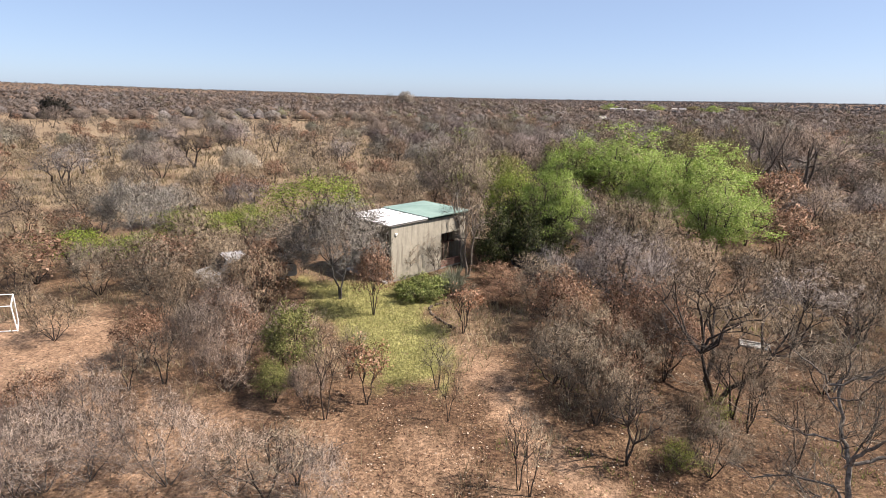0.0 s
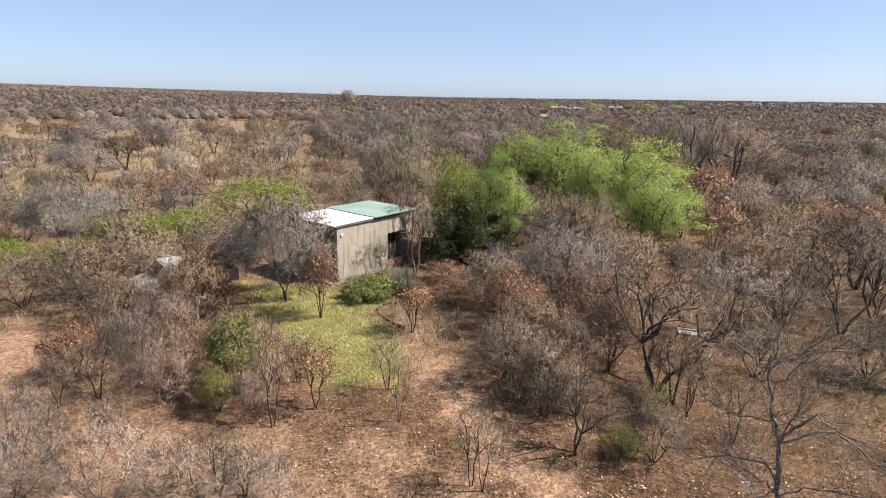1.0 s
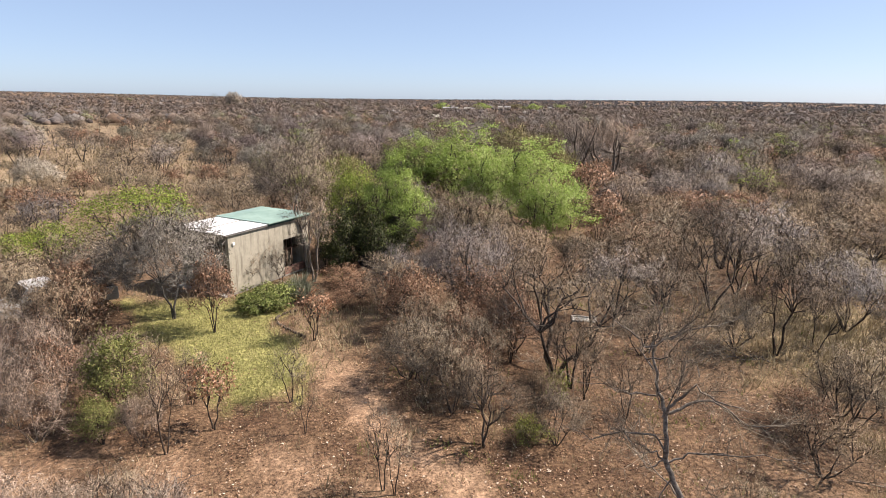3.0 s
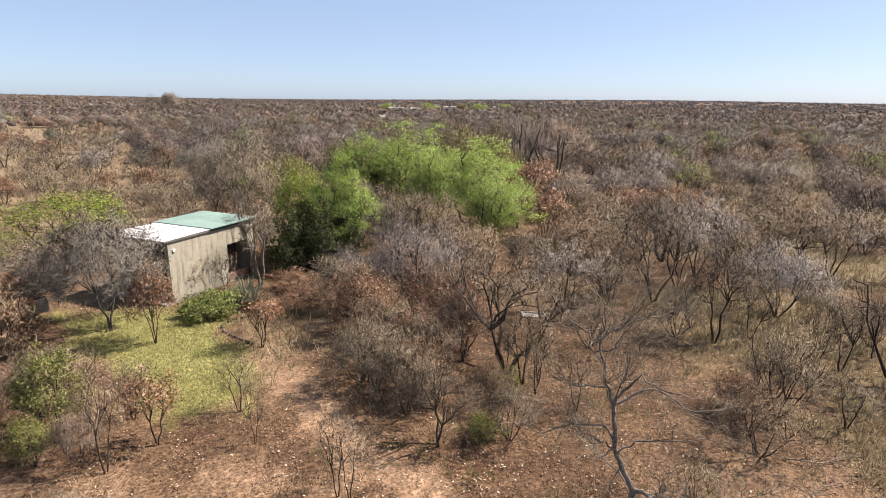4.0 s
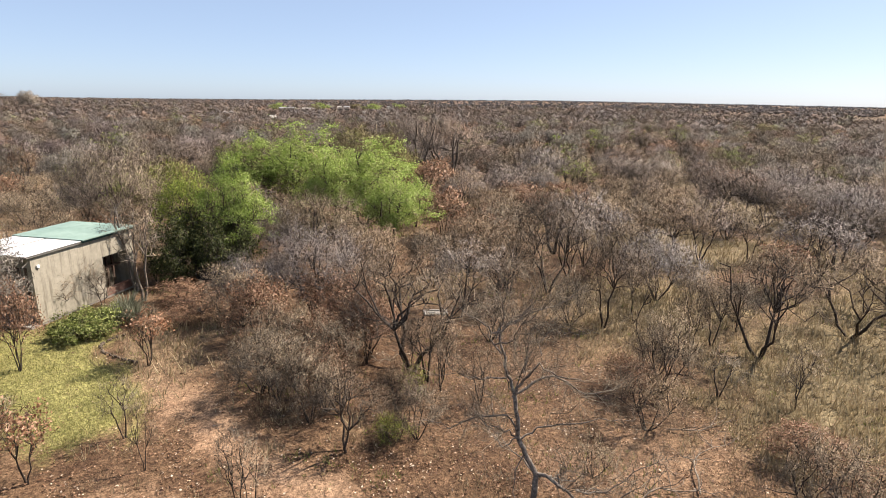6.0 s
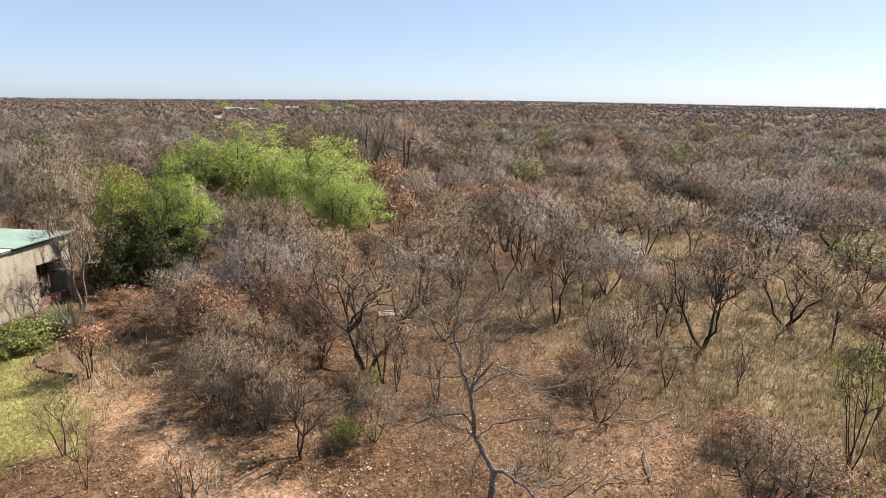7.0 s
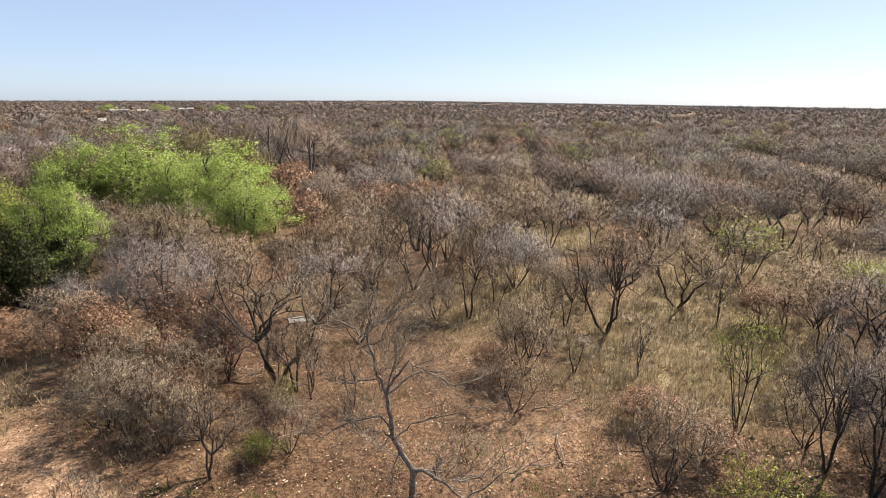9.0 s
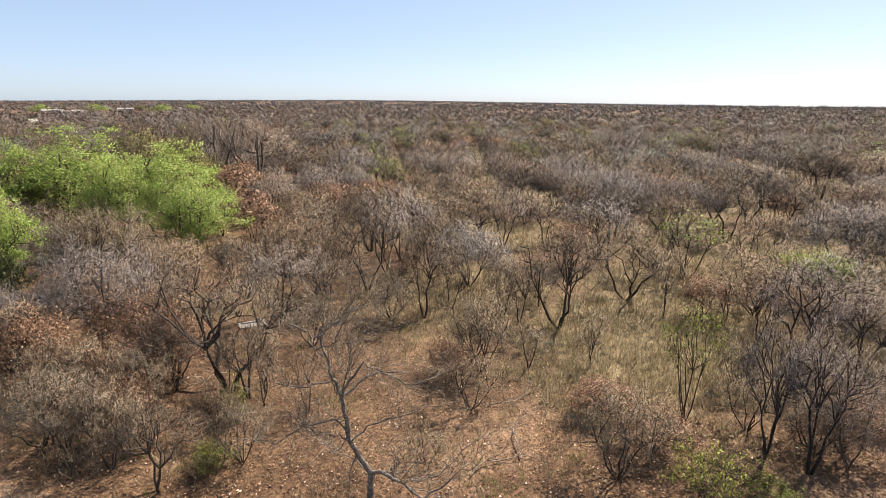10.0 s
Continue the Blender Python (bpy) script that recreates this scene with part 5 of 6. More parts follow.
SLAB = plain_material("slab", (0.185, 0.165, 0.145), (0.277, 0.254, 0.224), 3.0, 0.9, 0.3)
STONE = plain_material("stone", (0.0462, 0.0363, 0.0264), (0.132, 0.102, 0.0759), 9.0, 0.95, 0.5)
WHITE_PAINT = plain_material("white_paint", (0.66, 0.65, 0.62), (0.82, 0.81, 0.79), 4.0, 0.5, 0.03)
DUSTY_PAINT = plain_material("dusty_paint", (0.224, 0.211, 0.191), (0.363, 0.35, 0.33), 2.0, 0.45, 0.03)
PALE_CONCRETE = plain_material("pale_concrete", (0.2, 0.185, 0.16), (0.36, 0.34, 0.3), 5.0, 0.9, 0.4)
RUBBER = plain_material("rubber", (0.0099, 0.0099, 0.0099), (0.0264, 0.0264, 0.0264), 8.0, 0.8, 0.1)
STEEL = plain_material("steel", (0.231, 0.231, 0.231), (0.363, 0.363, 0.363), 6.0, 0.4, 0.05, 0.8)
GLASS_DARK, glass_nodes, glass_links, glass_shader = material("window_glass", 0.05)
glass_shader.inputs["Base Color"].default_value = (0.02, 0.025, 0.03, 1)
glass_shader.inputs["Specular IOR Level"].default_value = 0.6

def ribbed(x0, x1, y0, y1, z, ribs):
    """One folded sheet with raised ribs, and its thickness."""
    bm = bmesh.new()
    step = (x1 - x0) / ribs
    line = []
    for i in range(ribs):
        a = x0 + i * step
        line += [(a, z), (a + step * 0.62, z), (a + step * 0.7, z + 0.012), (a + step * 0.92, z + 0.012)]
    line.append((x1, z))
    rows = [[bm.verts.new((x, y, h + d)) for x, h in line] for y, d in ((y0, 0.0), (y1, 0.0), (y1, -0.012), (y0, -0.012))]
    for low, high in ((0, 1), (1, 2), (2, 3), (3, 0)):
        for i in range(len(line) - 1):
            bm.faces.new((rows[low][i], rows[low][i + 1], rows[high][i + 1], rows[high][i]))
    bmesh.ops.recalc_face_normals(bm, faces=bm.faces)
    return bm


HOUSE = pose(-2.45, 27.6, 0, 0, 0, 46)


def build_house():
    """Flat-roofed house; its own x runs along the sunlit wall, y along the shaded open front."""
    house = new("house")
    house.matrix_world = HOUSE
    tagged(house, "small flat-roofed plastered house with white and green roof sheets", "house")
    bm = bmesh.new()
    box(bm, (-0.4, 0.03, -0.06), (5.7, 3.45, 0.10), 0.02)
    part("floor_slab", bm, SLAB, house)
    bm = bmesh.new()
    for lo, hi in (((0, 0, 0.10), (3.62, 0.22, 2.97)), ((3.62, 0, 2.02), (5.25, 0.22, 2.97)), ((5.25, 0, 0.10), (5.4, 0.22, 2.97))):
        box(bm, lo, hi, 0.012)
    part("side_wall", bm, PLASTER, house)
    bm = bmesh.new()
    box(bm, (3.63, 0.01, 0.10), (5.24, 0.21, 0.45), 0.012)
    part("window_ledge", bm, BRICK_RED, house, "low red-brown brick ledge")
    bm = bmesh.new()
    for lo, hi in (((1.1, 0.22, 0.10), (1.3, 3.4, 2.97)), ((1.3, 3.2, 0.10), (5.6, 3.4, 2.97)), ((5.4, 0.03, 0.10), (5.6, 3.2, 2.97)),
                   ((0.0, 3.2, 0.10), (1.1, 3.4, 2.97))):
        box(bm, lo, hi, 0.012)
    part("inner_wall", bm, PLASTER, house)
    # door and window in the shaded front
    door = part("door", box(bmesh.new(), (1.04, 0.7, 0.10), (1.10, 1.6, 2.12), 0.006), TIMBER, house, "dark timber door")
    part("handle", rod(bmesh.new(), (1.0, 1.5, 1.05), (1.0, 1.5, 1.2), 0.012), STEEL, door)
    window = part("window", box(bmesh.new(), (1.06, 1.85, 0.95), (1.10, 3.05, 2.1), 0.006), TIMBER, house)
    for y in (1.9, 2.48):
        part("pane", box(bmesh.new(), (1.05, y, 1.01), (1.065, y + 0.52, 2.04)), GLASS_DARK, window)
    # posts and rail inside the side opening
    for x in (3.95, 4.32, 4.69):
        part("post", box(bmesh.new(), (x, 0.5, 0.10), (x + 0.09, 0.6, 2.5), 0.008), TIMBER, house)
    part("rail", box(bmesh.new(), (3.6, 0.49, 1.28), (5.2, 0.61, 1.36), 0.008), TIMBER, house)
    # white sheets, two fields with a joint, on a deck with a fascia
    part("roof_deck", box(bmesh.new(), (-0.22, -0.10, 2.97), (2.5, 3.5, 3.05), 0.01), SLAB, house)
    for x0, x1, y0, y1, z in ((-0.26, 1.0, -0.14, 1.7, 3.075), (1.0, 2.44, -0.14, 1.7, 3.085), (-0.26, 1.0, 1.82, 3.55, 3.075), (1.0, 2.44, 1.82, 3.55, 3.085)):
        bm = ribbed(x0, x1, y0, y1, z, 9)
        part("roof_sheet", bm, ROOF_WHITE, house, "sun-bleached white ribbed roof sheet")
    part("flashing", box(bmesh.new(), (0.4, 1.7, 3.055), (2.44, 1.82, 3.08), 0.004), STONE, house, "dark roof joint")
    # green roof: two low facets that meet in a fold, on a dark edge
    bm = bmesh.new()
    lo, hi = 3.14, 3.24
    corners = [(2.46, -0.2, lo), (5.75, -0.2, lo), (5.75, 3.6, lo), (2.46, 3.6, lo), (3.9, 2.4, hi), (4.8, 1.9, hi)]
    v = [bm.verts.new(c) for c in corners]
    w = [bm.verts.new((x, y, z - 0.05)) for x, y, z in corners[:4]]
    for f in ((0, 1, 5, 4), (1, 2, 5), (2, 3, 4, 5), (3, 0, 4)):
        bm.faces.new([v[i] for i in f])
    for i in range(4):
        bm.faces.new([v[i], w[i], w[(i + 1) % 4], v[(i + 1) % 4]])
    bm.faces.new(w[::-1])
    bmesh.ops.recalc_face_normals(bm, faces=bm.faces)
    part("green_roof", bm, ROOF_GREEN, house, "weathered green painted roof")
    part("roof_edge", box(bmesh.new(), (2.52, -0.12, 2.97), (5.68, 3.5, 3.085), 0.01), ROOF_EDGE, house, "dark green roof edge")
    lamp = part("wall_lamp", box(bmesh.new(), (0.22, -0.07, 2.46), (0.36, 0.0, 2.60), 0.03), WHITE_PAINT, house, "small white wall lamp")
    part("bracket", box(bmesh.new(), (0.26, -0.035, 2.40), (0.32, 0.0, 2.47), 0.006), STEEL, lamp)
    return house


build_house()


# ---------------------------------------------------------------- garden plants, bed edge and trough
def blade_plant(name, x, y, count, length, width, lean, mat, seed, label):
    """A clump of long arching leaves."""
    rng = np.random.default_rng(seed)
    a = rng.uniform(0, 2 * np.pi, count)
    out = rng.uniform(0.05, lean, count)
    size = length * rng.uniform(0.5, 1.1, count)
    foot = np.stack([np.cos(a), np.sin(a), 0 * a], 1) * rng.uniform(0.0, 0.3, (count, 1)) * lean
    d = np.stack([np.cos(a) * out, np.sin(a) * out, np.ones(count)], 1)
    d /= np.linalg.norm(d, axis=1, keepdims=True)
    side = np.stack([-np.sin(a), np.cos(a), 0 * a], 1) * width * rng.uniform(0.6, 1.2, (count, 1))
    mid = foot + d * size[:, None] * 0.55
    tip = foot + d * size[:, None] + np.stack([np.cos(a), np.sin(a), -1.2 + 0 * a], 1) * (size * out * 0.28)[:, None]
    verts = np.stack([foot - side * 0.4, foot + side * 0.4, mid + side, tip, mid - side], 1).reshape(-1, 3)
    base = (np.arange(count) * 5)[:, None]
    faces = np.concatenate([base + [0, 1, 2], base + [0, 2, 4], base + [4, 2, 3]])
    ob = new(name)
    ob.matrix_world = pose(x, y, 0)
    shared("foliage", mesh_from("foliage", verts, faces, mat), ob)
    return tagged(ob, label, "plant")


LEAF_SPIKE = leaf_material("leaf_spike", [(0.0, (0.096, 0.102, 0.06)), (0.6, (0.18, 0.186, 0.126)), (1.0, (0.276, 0.276, 0.204))])
for i, (x, y, s) in enumerate(((-1.45, 25.2, 0.9), (-0.9, 25.0, 1.0), (-0.5, 25.6, 1.05), (-1.1, 26.0, 0.9), (-0.1, 26.3, 0.9), (-1.8, 25.7, 0.7), (-0.4, 26.6, 0.8), (-0.2, 25.1, 0.7))):
    plant("garden", x, y, 0.95 * s, 0.75 * s, 60 + i)
for i, (x, y, s) in enumerate(((0.35, 26.2, 1.0), (0.75, 26.9, 1.1), (0.95, 25.9, 0.8))):
    blade_plant("spiky_plant", x, y, 260, 1.25 * s, 0.022, 0.8, LEAF_SPIKE, 70 + i, "grey-green spiky plant with arching blades")


def bed_edge():
    """A curved row of dark stones round a planting bed."""
    edge = new("bed_edge")
    rng = random.Random(5)
    bm = bmesh.new()
    bmesh.ops.create_icosphere(bm, subdivisions=1, radius=0.5)
    for v in bm.verts:
        v.co *= rng.uniform(0.82, 1.15)
    me = bpy.data.meshes.new("stone")
    bm.to_mesh(me)
    bm.free()
    me.materials.append(STONE)
    bends = [Vector(c) for c in ((0.75, 24.9, 0), (0.0, 24.6, 0), (-0.42, 24.1, 0), (-0.35, 23.4, 0), (0.1, 22.6, 0), (0.7, 21.7, 0))]
    for a, b in zip(bends, bends[1:]):
        n = max(2, int((b - a).length / 0.16))
        for i in range(n):
            p = a + (b - a) * (i + rng.uniform(0.3, 0.7)) / n
            stone = shared("stone", me, edge)
            stone.matrix_world = Matrix.LocRotScale((p.x, p.y, 0.05), Euler((rng.uniform(0, 3), rng.uniform(0, 3), rng.uniform(0, 6))),
                                                    (rng.uniform(0.10, 0.18), rng.uniform(0.09, 0.15), rng.uniform(0.08, 0.14)))
    return tagged(edge, "curved edging of dark stones round a dry flower bed", "edging")


bed_edge()


def trough(x, y, turn):
    ob = new("trough")
    ob.matrix_world = Matrix.LocRotScale((x, y, 0), Euler((0, 0, radians(turn))), (0.9, 0.9, 0.3))
    bm = bmesh.new()
    for lo, hi in (((-0.6, -0.35, 0), (0.6, -0.25, 0.26)), ((-0.6, 0.25, 0), (0.6, 0.35, 0.26)), ((-0.6, -0.25, 0), (-0.5, 0.25, 0.26)),
                   ((0.5, -0.25, 0), (0.6, 0.25, 0.26)), ((-0.5, -0.25, 0), (0.5, 0.25, 0.08))):
        box(bm, lo, hi, 0.02)
    part("basin", bm, PALE_CONCRETE, ob)
    return tagged(ob, "low pale concrete trough standing in the leaf litter", "trough")


trough(12.6, 20.7, -25)


def water_tank(x, y):
    """A squat tank with ribbed sides, a domed top and a lid."""
    ob = new("water_tank")
    ob.matrix_world = pose(x, y, 0)
    bm = bmesh.new()
    profile = [(0.0, 0.0), (0.84, 0.0), (0.86, 0.04)]
    for k in range(6):
        z = 0.08 + 0.19 * k
        profile += [(0.86, z), (0.89, z + 0.05), (0.89, z + 0.11), (0.86, z + 0.15)]
    profile += [(0.84, 1.25), (0.72, 1.38), (0.4, 1.47), (0.0, 1.5)]
    rings = [[bm.verts.new((r * math.cos(a * math.pi / 14), r * math.sin(a * math.pi / 14), z)) for a in range(28)] for r, z in profile[1:-1]]
    for low, high in zip(rings, rings[1:]):
        for a in range(28):
            bm.faces.new((low[a], low[(a + 1) % 28], high[(a + 1) % 28], high[a]))
    bm.faces.new(rings[0][::-1])
    bm.faces.new(rings[-1])
    part("barrel", bm, TANK_PLASTIC, ob)
    lid = part("lid", rod(bmesh.new(), (0.0, 0.0, 1.46), (0.0, 0.0, 1.55), 0.24, 20), TANK_PLASTIC, ob)
    part("knob", rod(bmesh.new(), (0.0, 0.0, 1.55), (0.0, 0.0, 1.6), 0.04, 10), TANK_PLASTIC, lid)
    part("pipe", rod(bmesh.new(), (0.2, -0.84, 0.16), (0.2, -1.02, 0.16), 0.03, 10), STEEL, ob)
    return tagged(ob, "squat dark plastic water tank in the shade of trees", "water tank")


TANK_PLASTIC = plain_material("tank_plastic", (0.02, 0.018, 0.022), (0.045, 0.04, 0.046), 4.0, 0.5, 0.05)
water_tank(5.05, 31.54)


# ---------------------------------------------------------------- goal frame, parked pick-up and lean-to in the scrub
def goal_frame():
    ob = new("goal")
    ob.matrix_world = Matrix.LocRotScale((-16.6, 20.7, 0), Euler((0, 0, radians(14))), (1, 1, 0.82))
    for name, a, b in (("post", (0, 0, 0), (-0.12, 0.1, 1.25)), ("post", (-3.0, 0, 0), (-3.0, 0.1, 1.25)), ("crossbar", (-0.12, 0.1, 1.25), (-3.0, 0.1, 1.25)),
                       ("base_bar", (0, 0, 0.03), (-3.0, 0, 0.03)), ("side_bar", (0, 0, 0.03), (-0.35, 0.95, 0.03)), ("side_bar", (-3.0, 0, 0.03), (-3.0, 0.95, 0.03)),
                       ("stay", (-0.35, 0.95, 0.0), (-0.25, 0.7, 1.6)), ("stay", (-3.0, 0.95, 0.0), (-3.0, 0.7, 1.6)), ("back_bar", (-0.25, 0.7, 1.6), (-3.0, 0.7, 1.6)),
                       ("top_bar", (-0.12, 0.1, 1.25), (-0.25, 0.7, 1.6)), ("top_bar", (-3.0, 0.1, 1.25), (-3.0, 0.7, 1.6))):
        part(name, rod(bmesh.new(), a, b, 0.024), WHITE_PAINT, ob)
    return tagged(ob, "small white tubular goal frame on bare sand", "goal")


def pickup(x, y, turn):
    ob = new("pickup_truck")
    ob.matrix_world = pose(x, y, 0, 0, 0, turn)
    bm = bmesh.new()
    outline = [(-2.3, 0.45), (-2.3, 1.05), (-0.35, 1.08), (-0.1, 1.7), (0.95, 1.72), (1.45, 1.12), (2.25, 0.98), (2.35, 0.5)]
    rings = [[bm.verts.new((px, w, pz)) for px, pz in outline] for w in (-0.82, 0.82)]
    n = len(outline)
    for i in range(n):
        bm.faces.new((rings[0][i], rings[0][(i + 1) % n], rings[1][(i + 1) % n], rings[1][i]))
    bm.faces.new(rings[0][::-1])
    bm.faces.new(rings[1])
    bmesh.ops.recalc_face_normals(bm, faces=bm.faces)
    bmesh.ops.bevel(bm, geom=list(bm.edges), offset=0.05, segments=2, affect="EDGES")
    part("body", bm, DUSTY_PAINT, ob)
    part("load_bed", box(bmesh.new(), (-2.2, -0.7, 1.06), (-0.45, 0.7, 1.10), 0.01), RUBBER, ob)
    for w in (-0.835, 0.825):
        part("side_window", box(bmesh.new(), (0.0, w, 1.18), (0.95, w + 0.01, 1.58), 0.002), GLASS_DARK, ob)
    bm = box(bmesh.new(), (-0.33, -0.66, -0.008), (0.33, 0.66, 0.008), 0.002)
    bmesh.ops.transform(bm, matrix=pose(1.235, 0, 1.45, 0, 50, 0), verts=bm.verts)
    part("windscreen", bm, GLASS_DARK, ob)
    for px in (-1.5, 1.5):
        for w in (-0.8, 0.62):
            wheel = part("wheel", rod(bmesh.new(), (px, w, 0.36), (px, w + 0.18, 0.36), 0.36, 20), RUBBER, ob)
            part("rim", rod(bmesh.new(), (px, w - 0.008, 0.36), (px, w + 0.188, 0.36), 0.2, 14), STEEL, wheel)
    return tagged(ob, "white pick-up truck parked among bushes", "truck")


goal_frame()
pickup(-9.5, 26.5, -145)


# ---------------------------------------------------------------- far settlement and tall trees on the horizon
def far_house(az, r, wide, deep, high, turn, wall, roof):
    ob = new("house")
    a = radians(az)
    ob.matrix_world = pose(r * math.sin(a), r * math.cos(a), 0, 0, 0, turn - az)
    part("wall", box(bmesh.new(), (-wide / 2, -deep / 2, -0.8), (wide / 2, deep / 2, high)), wall, ob)
    bm = bmesh.new()
    e = 0.4
    v = [bm.verts.new(c) for c in ((-wide / 2 - e, -deep / 2 - e, high), (wide / 2 + e, -deep / 2 - e, high), (wide / 2 + e, deep / 2 + e, high), (-wide / 2 - e, deep / 2 + e, high),
                                   (-wide / 2 - e, 0, high + deep * 0.28), (wide / 2 + e, 0, high + deep * 0.28))]
    for f in ((0, 1, 5, 4), (2, 3, 4, 5), (3, 0, 4), (1, 2, 5), (3, 2, 1, 0)):
        bm.faces.new([v[i] for i in f])
    part("roof", bm, roof, ob)
    for i in range(3):
        x = wide * (-0.32 + 0.32 * i)
        window = part("window", box(bmesh.new(), (x - 0.6, -deep / 2 - 0.04, 1.0), (x + 0.6, -deep / 2 + 0.02, 2.2)), WHITE_PAINT, ob)
        part("pane", box(bmesh.new(), (x - 0.5, -deep / 2 - 0.06, 1.1), (x + 0.5, -deep / 2 - 0.045, 2.1)), GLASS_DARK, window)
    return tagged(ob, "pale plastered house of a distant settlement", "house", "distant settlement")


WALL_CREAM = plain_material("wall_cream", (0.251, 0.218, 0.178), (0.33, 0.297, 0.251), 1.0, 0.9, 0.05)
ROOF_GREY = plain_material("roof_grey", (0.198, 0.191, 0.185), (0.277, 0.264, 0.257), 1.0, 0.5, 0.05)
for az, r, wide, high, turn, wall, roof in ((16.4, 640, 16, 4.5, 10, WALL_CREAM, ROOF_GREY), (17.2, 660, 14, 4.5, -15, WALL_CREAM, ROOF_GREY),
                                            (18.4, 600, 12, 4.6, 5, WALL_CREAM, PALE_CONCRETE), (18.9, 620, 11, 4.4, 30, WALL_CREAM, ROOF_GREY),
                                            (21.7, 760, 12, 4.8, 0, WALL_CREAM, PALE_CONCRETE), (22.4, 770, 15, 4.8, -10, WALL_CREAM, ROOF_GREY),
                                            (11.4, 430, 16, 3.9, 12, WALL_CREAM, ROOF_GREY), (15.4, 330, 6, 3.8, 20, WALL_CREAM, PALE_CONCRETE),
                                            (24.2, 480, 6, 4.0, -20, WALL_CREAM, PALE_CONCRETE), (26.5, 820, 12, 4.8, 15, WALL_CREAM, ROOF_GREY)):
    far_house(az, r * 0.7, wide * 0.33, 3.4, high * 0.7, turn, wall, roof)
for az, r, high, reach, what in ((-3.6, 420, 12.6, 6.8, "ash"), (-5.3, 470, 11.6, 4.5, "bigtree"), (-12.6, 440, 9.8, 5.0, "bigtree"), (16.0, 500, 6.5, 7.0, "green"), (20.0, 560, 6.5, 8.0, "green"),
                                 (24.8, 520, 6.5, 9.0, "green"), (19.3, 480, 5.5, 6.0, "olivecrown"), (23.2, 600, 6.5, 8.0, "olivecrown"), (27.5, 640, 6.5, 9.0, "green"),
                                 (61.0, 180, 5.0, 3.6, "olivecrown"), (72.0, 230, 5.0, 4.0, "olivecrown"), (76.0, 200, 5.0, 3.6, "olivecrown"), (41.0, 150, 5.6, 3.4, "budding"), (46.5, 120, 4.8, 2.6, "budding"),
                                 (58.0, 85, 4.4, 2.2, "budding"), (66.0, 70, 3.8, 2.0, "budding"), (64.0, 130, 4.6, 3.0, "budding")):
    a = radians(az)
    plant(what, r * math.sin(a), r * math.cos(a), high, reach, int(az * 10 + 500), 1, group="tall trees far off")


# ---------------------------------------------------------------- grass, litter and undergrowth
def blades(name, x, y, count, tall, width, mat, seed, label, category):
    """Tufts of standing blades at many places, in one mesh."""
    rng = np.random.default_rng(seed)
    n = len(x)
    a = rng.uniform(0, 2 * np.pi, (n, count))
    out = rng.uniform(0.1, 0.75, (n, count))
    h = tall[:, None] * rng.uniform(0.5, 1.2, (n, count))
    foot = np.stack([x[:, None] + np.cos(a) * 0.12 * tall[:, None], y[:, None] + np.sin(a) * 0.12 * tall[:, None], 0 * a - 0.01], -1)
    tip = foot + np.stack([np.cos(a) * out * h, np.sin(a) * out * h, h], -1)
    b = rng.uniform(0, 2 * np.pi, (n, count))
    side = np.stack([np.cos(b), np.sin(b), 0 * b], -1) * (width * (0.6 + tall))[:, None, None]
    tri = np.stack([foot - side, foot + side, tip], 2).reshape(-1, 3)
    me = mesh_from(name, tri, np.arange(len(tri)).reshape(-1, 3), mat)
    return tagged(new(name, me), label, category, kind="stuff")


def spots(rng, count, lo, hi, wedge, chance):
    """Places of the plan, denser near the eye, kept by a chance."""
    az, r = np.radians(rng.uniform(*wedge, count)), lo * (hi / lo) ** rng.uniform(0, 1, count) if lo else hi * rng.uniform(0, 1, count)
    x, y = r * np.sin(az), r * np.cos(az)
    keep = rng.random(count) < chance(x, y)
    c, s = math.cos(radians(46)), math.sin(radians(46))
    hx, hy = (x + 2.45) * c + (y - 27.6) * s, -(x + 2.45) * s + (y - 27.6) * c
    keep &= ~((hx > -0.6) & (hx < 5.8) & (hy > -0.05) & (hy < 3.7))
    return x[keep], y[keep], r[keep]


rng = np.random.default_rng(77)
x, y, r = spots(rng, 64000, 12.0, 130.0, (-42, 94), lambda x, y: zones_at(x, y)[0] * 0.95)
blades("dry_grass", x, y, 4, rng.uniform(0.18, 0.5, len(x)) * (1 + r / 160), 0.010 + 0 * x + r * 0.00035, GRASS_DRY, 78, "pale straw-coloured dry grass", "grass")
x, y, r = spots(rng, 26000, 8.0, 70.0, (-46, 98), lambda x, y: (1 - zones_at(x, y)[2]) * (1 - zones_at(x, y)[1]) * soft_step(waves(x, y, 3.0, 91), -0.1, 0.8) * 0.8)
blades("sparse_grass", x, y, 3, rng.uniform(0.1, 0.32, len(x)) * (1 + r / 70), 0.006 + 0.0003 * r, GRASS_DRY, 79, "thin dry grass between the shrubs", "grass")
x, y, r = spots(rng, 12000, 8.0, 45.0, (0, 98), lambda x, y: (1 - zones_at(x, y)[2]) * (1 - zones_at(x, y)[1]) * soft_step(waves(x, y, 4.0, 97), 0.15, 0.9))
blades("green_grass", x, y, 4, rng.uniform(0.08, 0.28, len(x)), 0.008 + 0.0003 * r, LEAF_OLIVE, 81, "low olive-green grass and herbs between the shrubs", "grass")
x, y, r = spots(rng, 40000, 15.5, 29.0, (-17, 4), lambda x, y: zones_at(x, y)[1])
blades("lawn_grass", x, y, 3, rng.uniform(0.04, 0.11, len(x)), 0.010 + 0 * x, GRASS_LAWN, 80, "short yellow-green lawn", "grass")

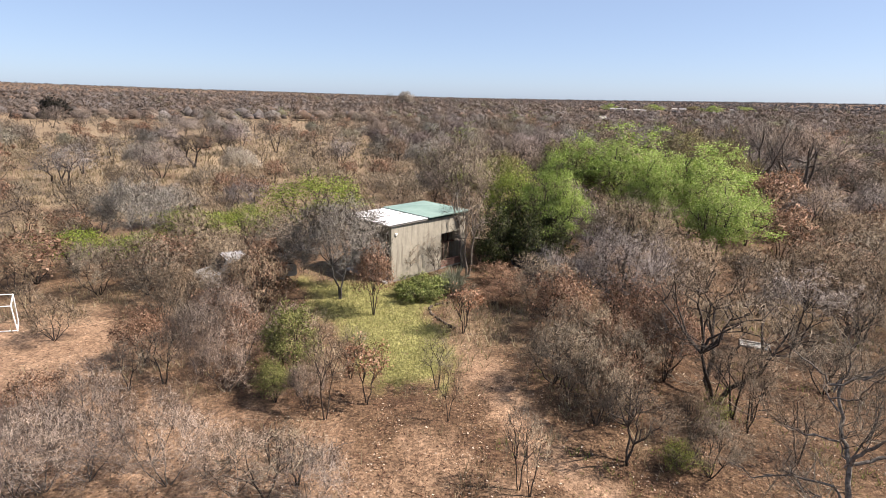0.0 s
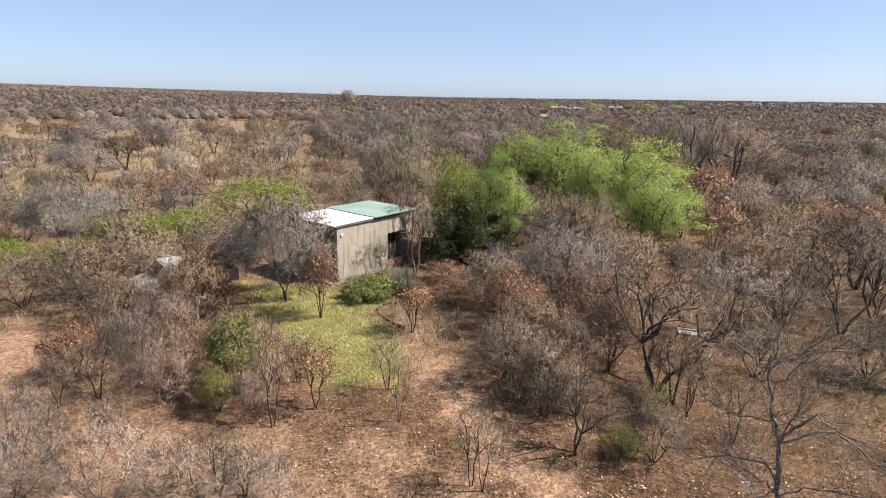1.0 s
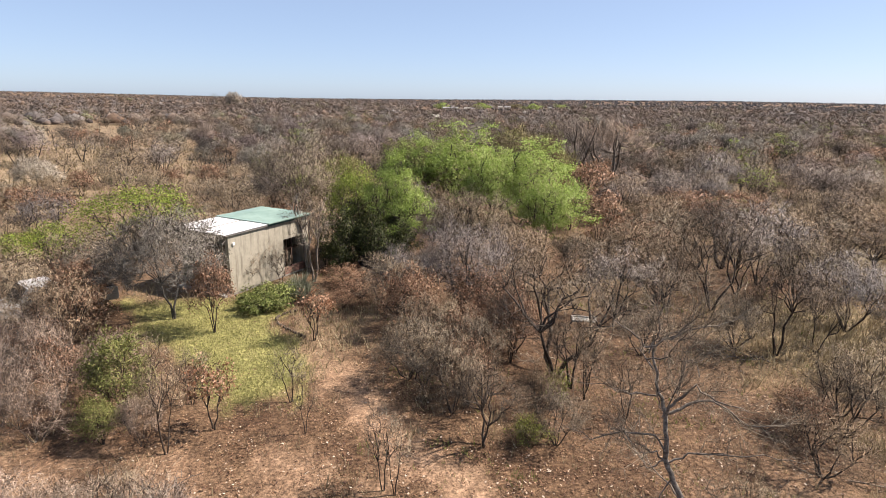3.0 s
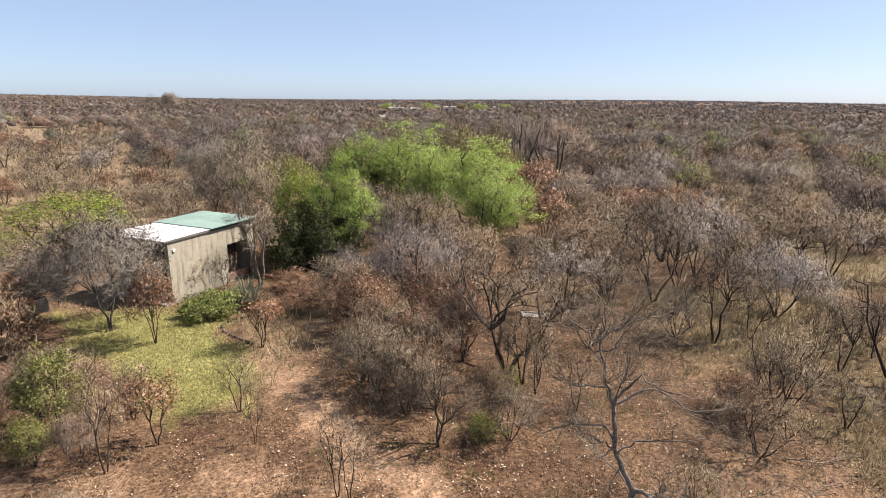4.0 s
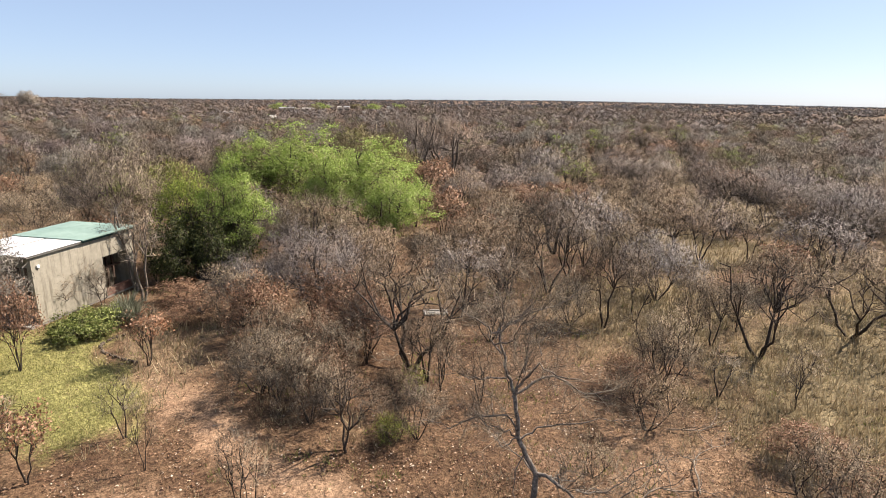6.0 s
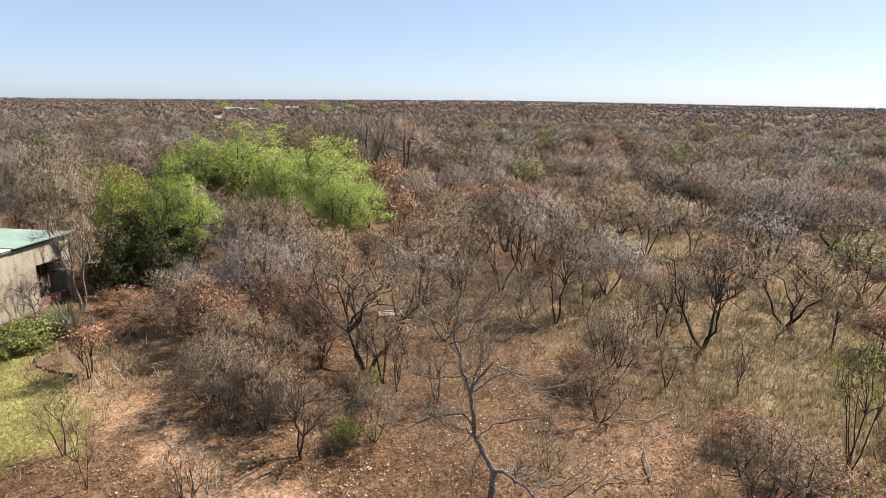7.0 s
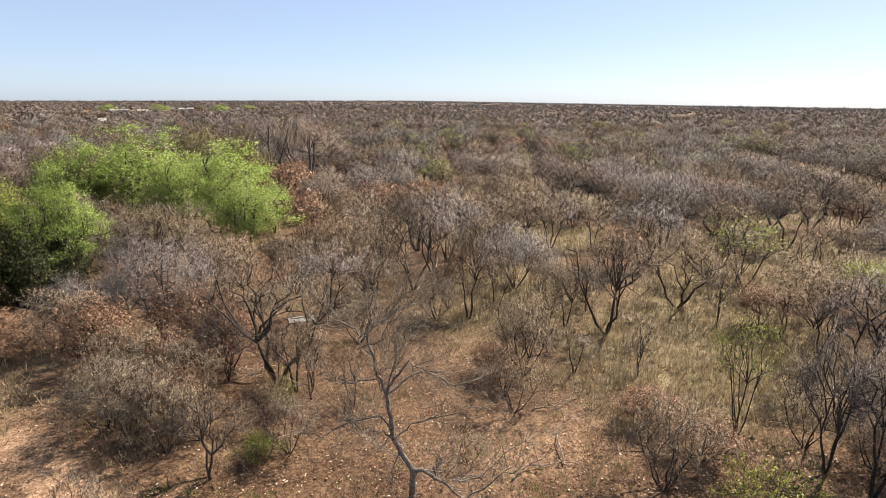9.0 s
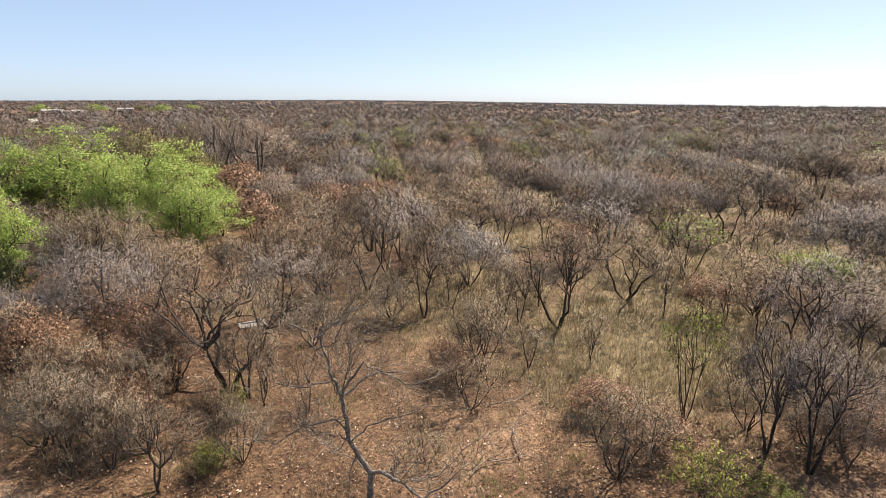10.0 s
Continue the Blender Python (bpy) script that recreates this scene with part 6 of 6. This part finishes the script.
x, y, r = spots(rng, 150000, 7.0, 46.0, (-42, 94), lambda x, y: (1 - 0.7 * zones_at(x, y)[2]) * (1 - 0.9 * zones_at(x, y)[1]) * (1 - 0.6 * zones_at(x, y)[0]) * (0.35 + 0.65 * soft_step(waves(x, y, 2.6, 93) + 0.6 * waves(x, y, 0.9, 94), -0.5, 0.7)))
places = np.stack([x, y, rng.uniform(0.005, 0.05, len(x))], 1)
verts, faces = leaf_quads(rng, places, 0.075, 0.0)
verts[:, 2] = np.maximum(0.006, 0.006 + (verts[:, 2] - np.repeat(places[:, 2], 4)) * 0.45 + np.repeat(places[:, 2], 4))
tagged(new("leaf_litter", mesh_from("leaf_litter", verts, faces, LITTER)), "fallen brown and orange leaves", "leaf litter", kind="stuff")


def undergrowth():
    """Low dead twigs and seedlings between the shrubs, in one mesh."""
    rng = np.random.default_rng(55)
    x, y, r = spots(rng, 3600, 8.0, 40.0, (-46, 98), lambda x, y: (1 - zones_at(x, y)[2]) * (1 - zones_at(x, y)[1]) * soft_step(waves(x, y, 5.0, 95), -0.7, 0.6))
    n, k = len(x), 34
    size = rng.uniform(0.25, 0.85, n)
    a = rng.uniform(0, 2 * np.pi, (n, k))
    out = rng.uniform(0.0, 0.8, (n, k)) * size[:, None]
    p = np.stack([x[:, None] + np.cos(a) * out, y[:, None] + np.sin(a) * out, rng.uniform(0.0, 0.7, (n, k)) * size[:, None] * (1.1 - out / size[:, None])], -1).reshape(-1, 3)
    d = np.stack([np.cos(a), np.sin(a), 0.9 + 0 * a], -1).reshape(-1, 3) + rng.normal(0, 0.6, (n * k, 3))
    d /= np.linalg.norm(d, axis=1, keepdims=True)
    me = mesh_from("undergrowth", *slivers(rng, p, d, np.repeat(size, k) * rng.uniform(0.2, 0.5, n * k), 0.009 * rng.uniform(0.6, 1.3, n * k)), TWIG_RUSSET)
    tagged(new("undergrowth", me), "low dead twigs and seedlings between the shrubs", "undergrowth", kind="stuff")


undergrowth()


def fallen_branch(x, y, turn, length, seed):
    rng = np.random.default_rng(seed)
    n = 7
    s = np.linspace(0, 1, n)
    p = np.stack([s * length, 0.12 * length * np.sin(s * 4 + seed), 0.05 + 0.08 * np.abs(np.sin(s * 6))], 1) + rng.normal(0, 0.02, (n, 3))
    r = np.linspace(0.026, 0.008, n)
    pieces = [tubes(p[:-1], p[1:], r[:-1], r[1:], 6)]
    start = p[rng.integers(1, n, 12)]
    end = start + np.stack([rng.uniform(0.2, 0.7, 12), rng.normal(0, 0.4, 12), rng.uniform(0.0, 0.4, 12)], 1)
    pieces.append(path_tubes(crooked(rng, start, end, 0.1), np.full(12, 0.013), np.full(12, 0.004), 4))
    ob = new("fallen_branch", mesh_from("fallen_branch", *joined(*pieces), BARK_PALE, True))
    ob.matrix_world = pose(x, y, 0, 0, 0, turn)
    return tagged(ob, "bleached fallen branch lying on the litter", "branch")


for i, (x, y, turn, length) in enumerate(((11.8, 7.0, 20, 2.6), (10.4, 7.4, -15, 1.8), (17.2, 15.4, 170, 1.6), (-4.0, 12.6, 30, 1.4), (13.6, 9.2, -30, 2.0), (9.4, 17.2, 160, 1.5), (14.6, 2.2, 60, 1.6))):
    fallen_branch(x, y, turn, length, 100 + i)
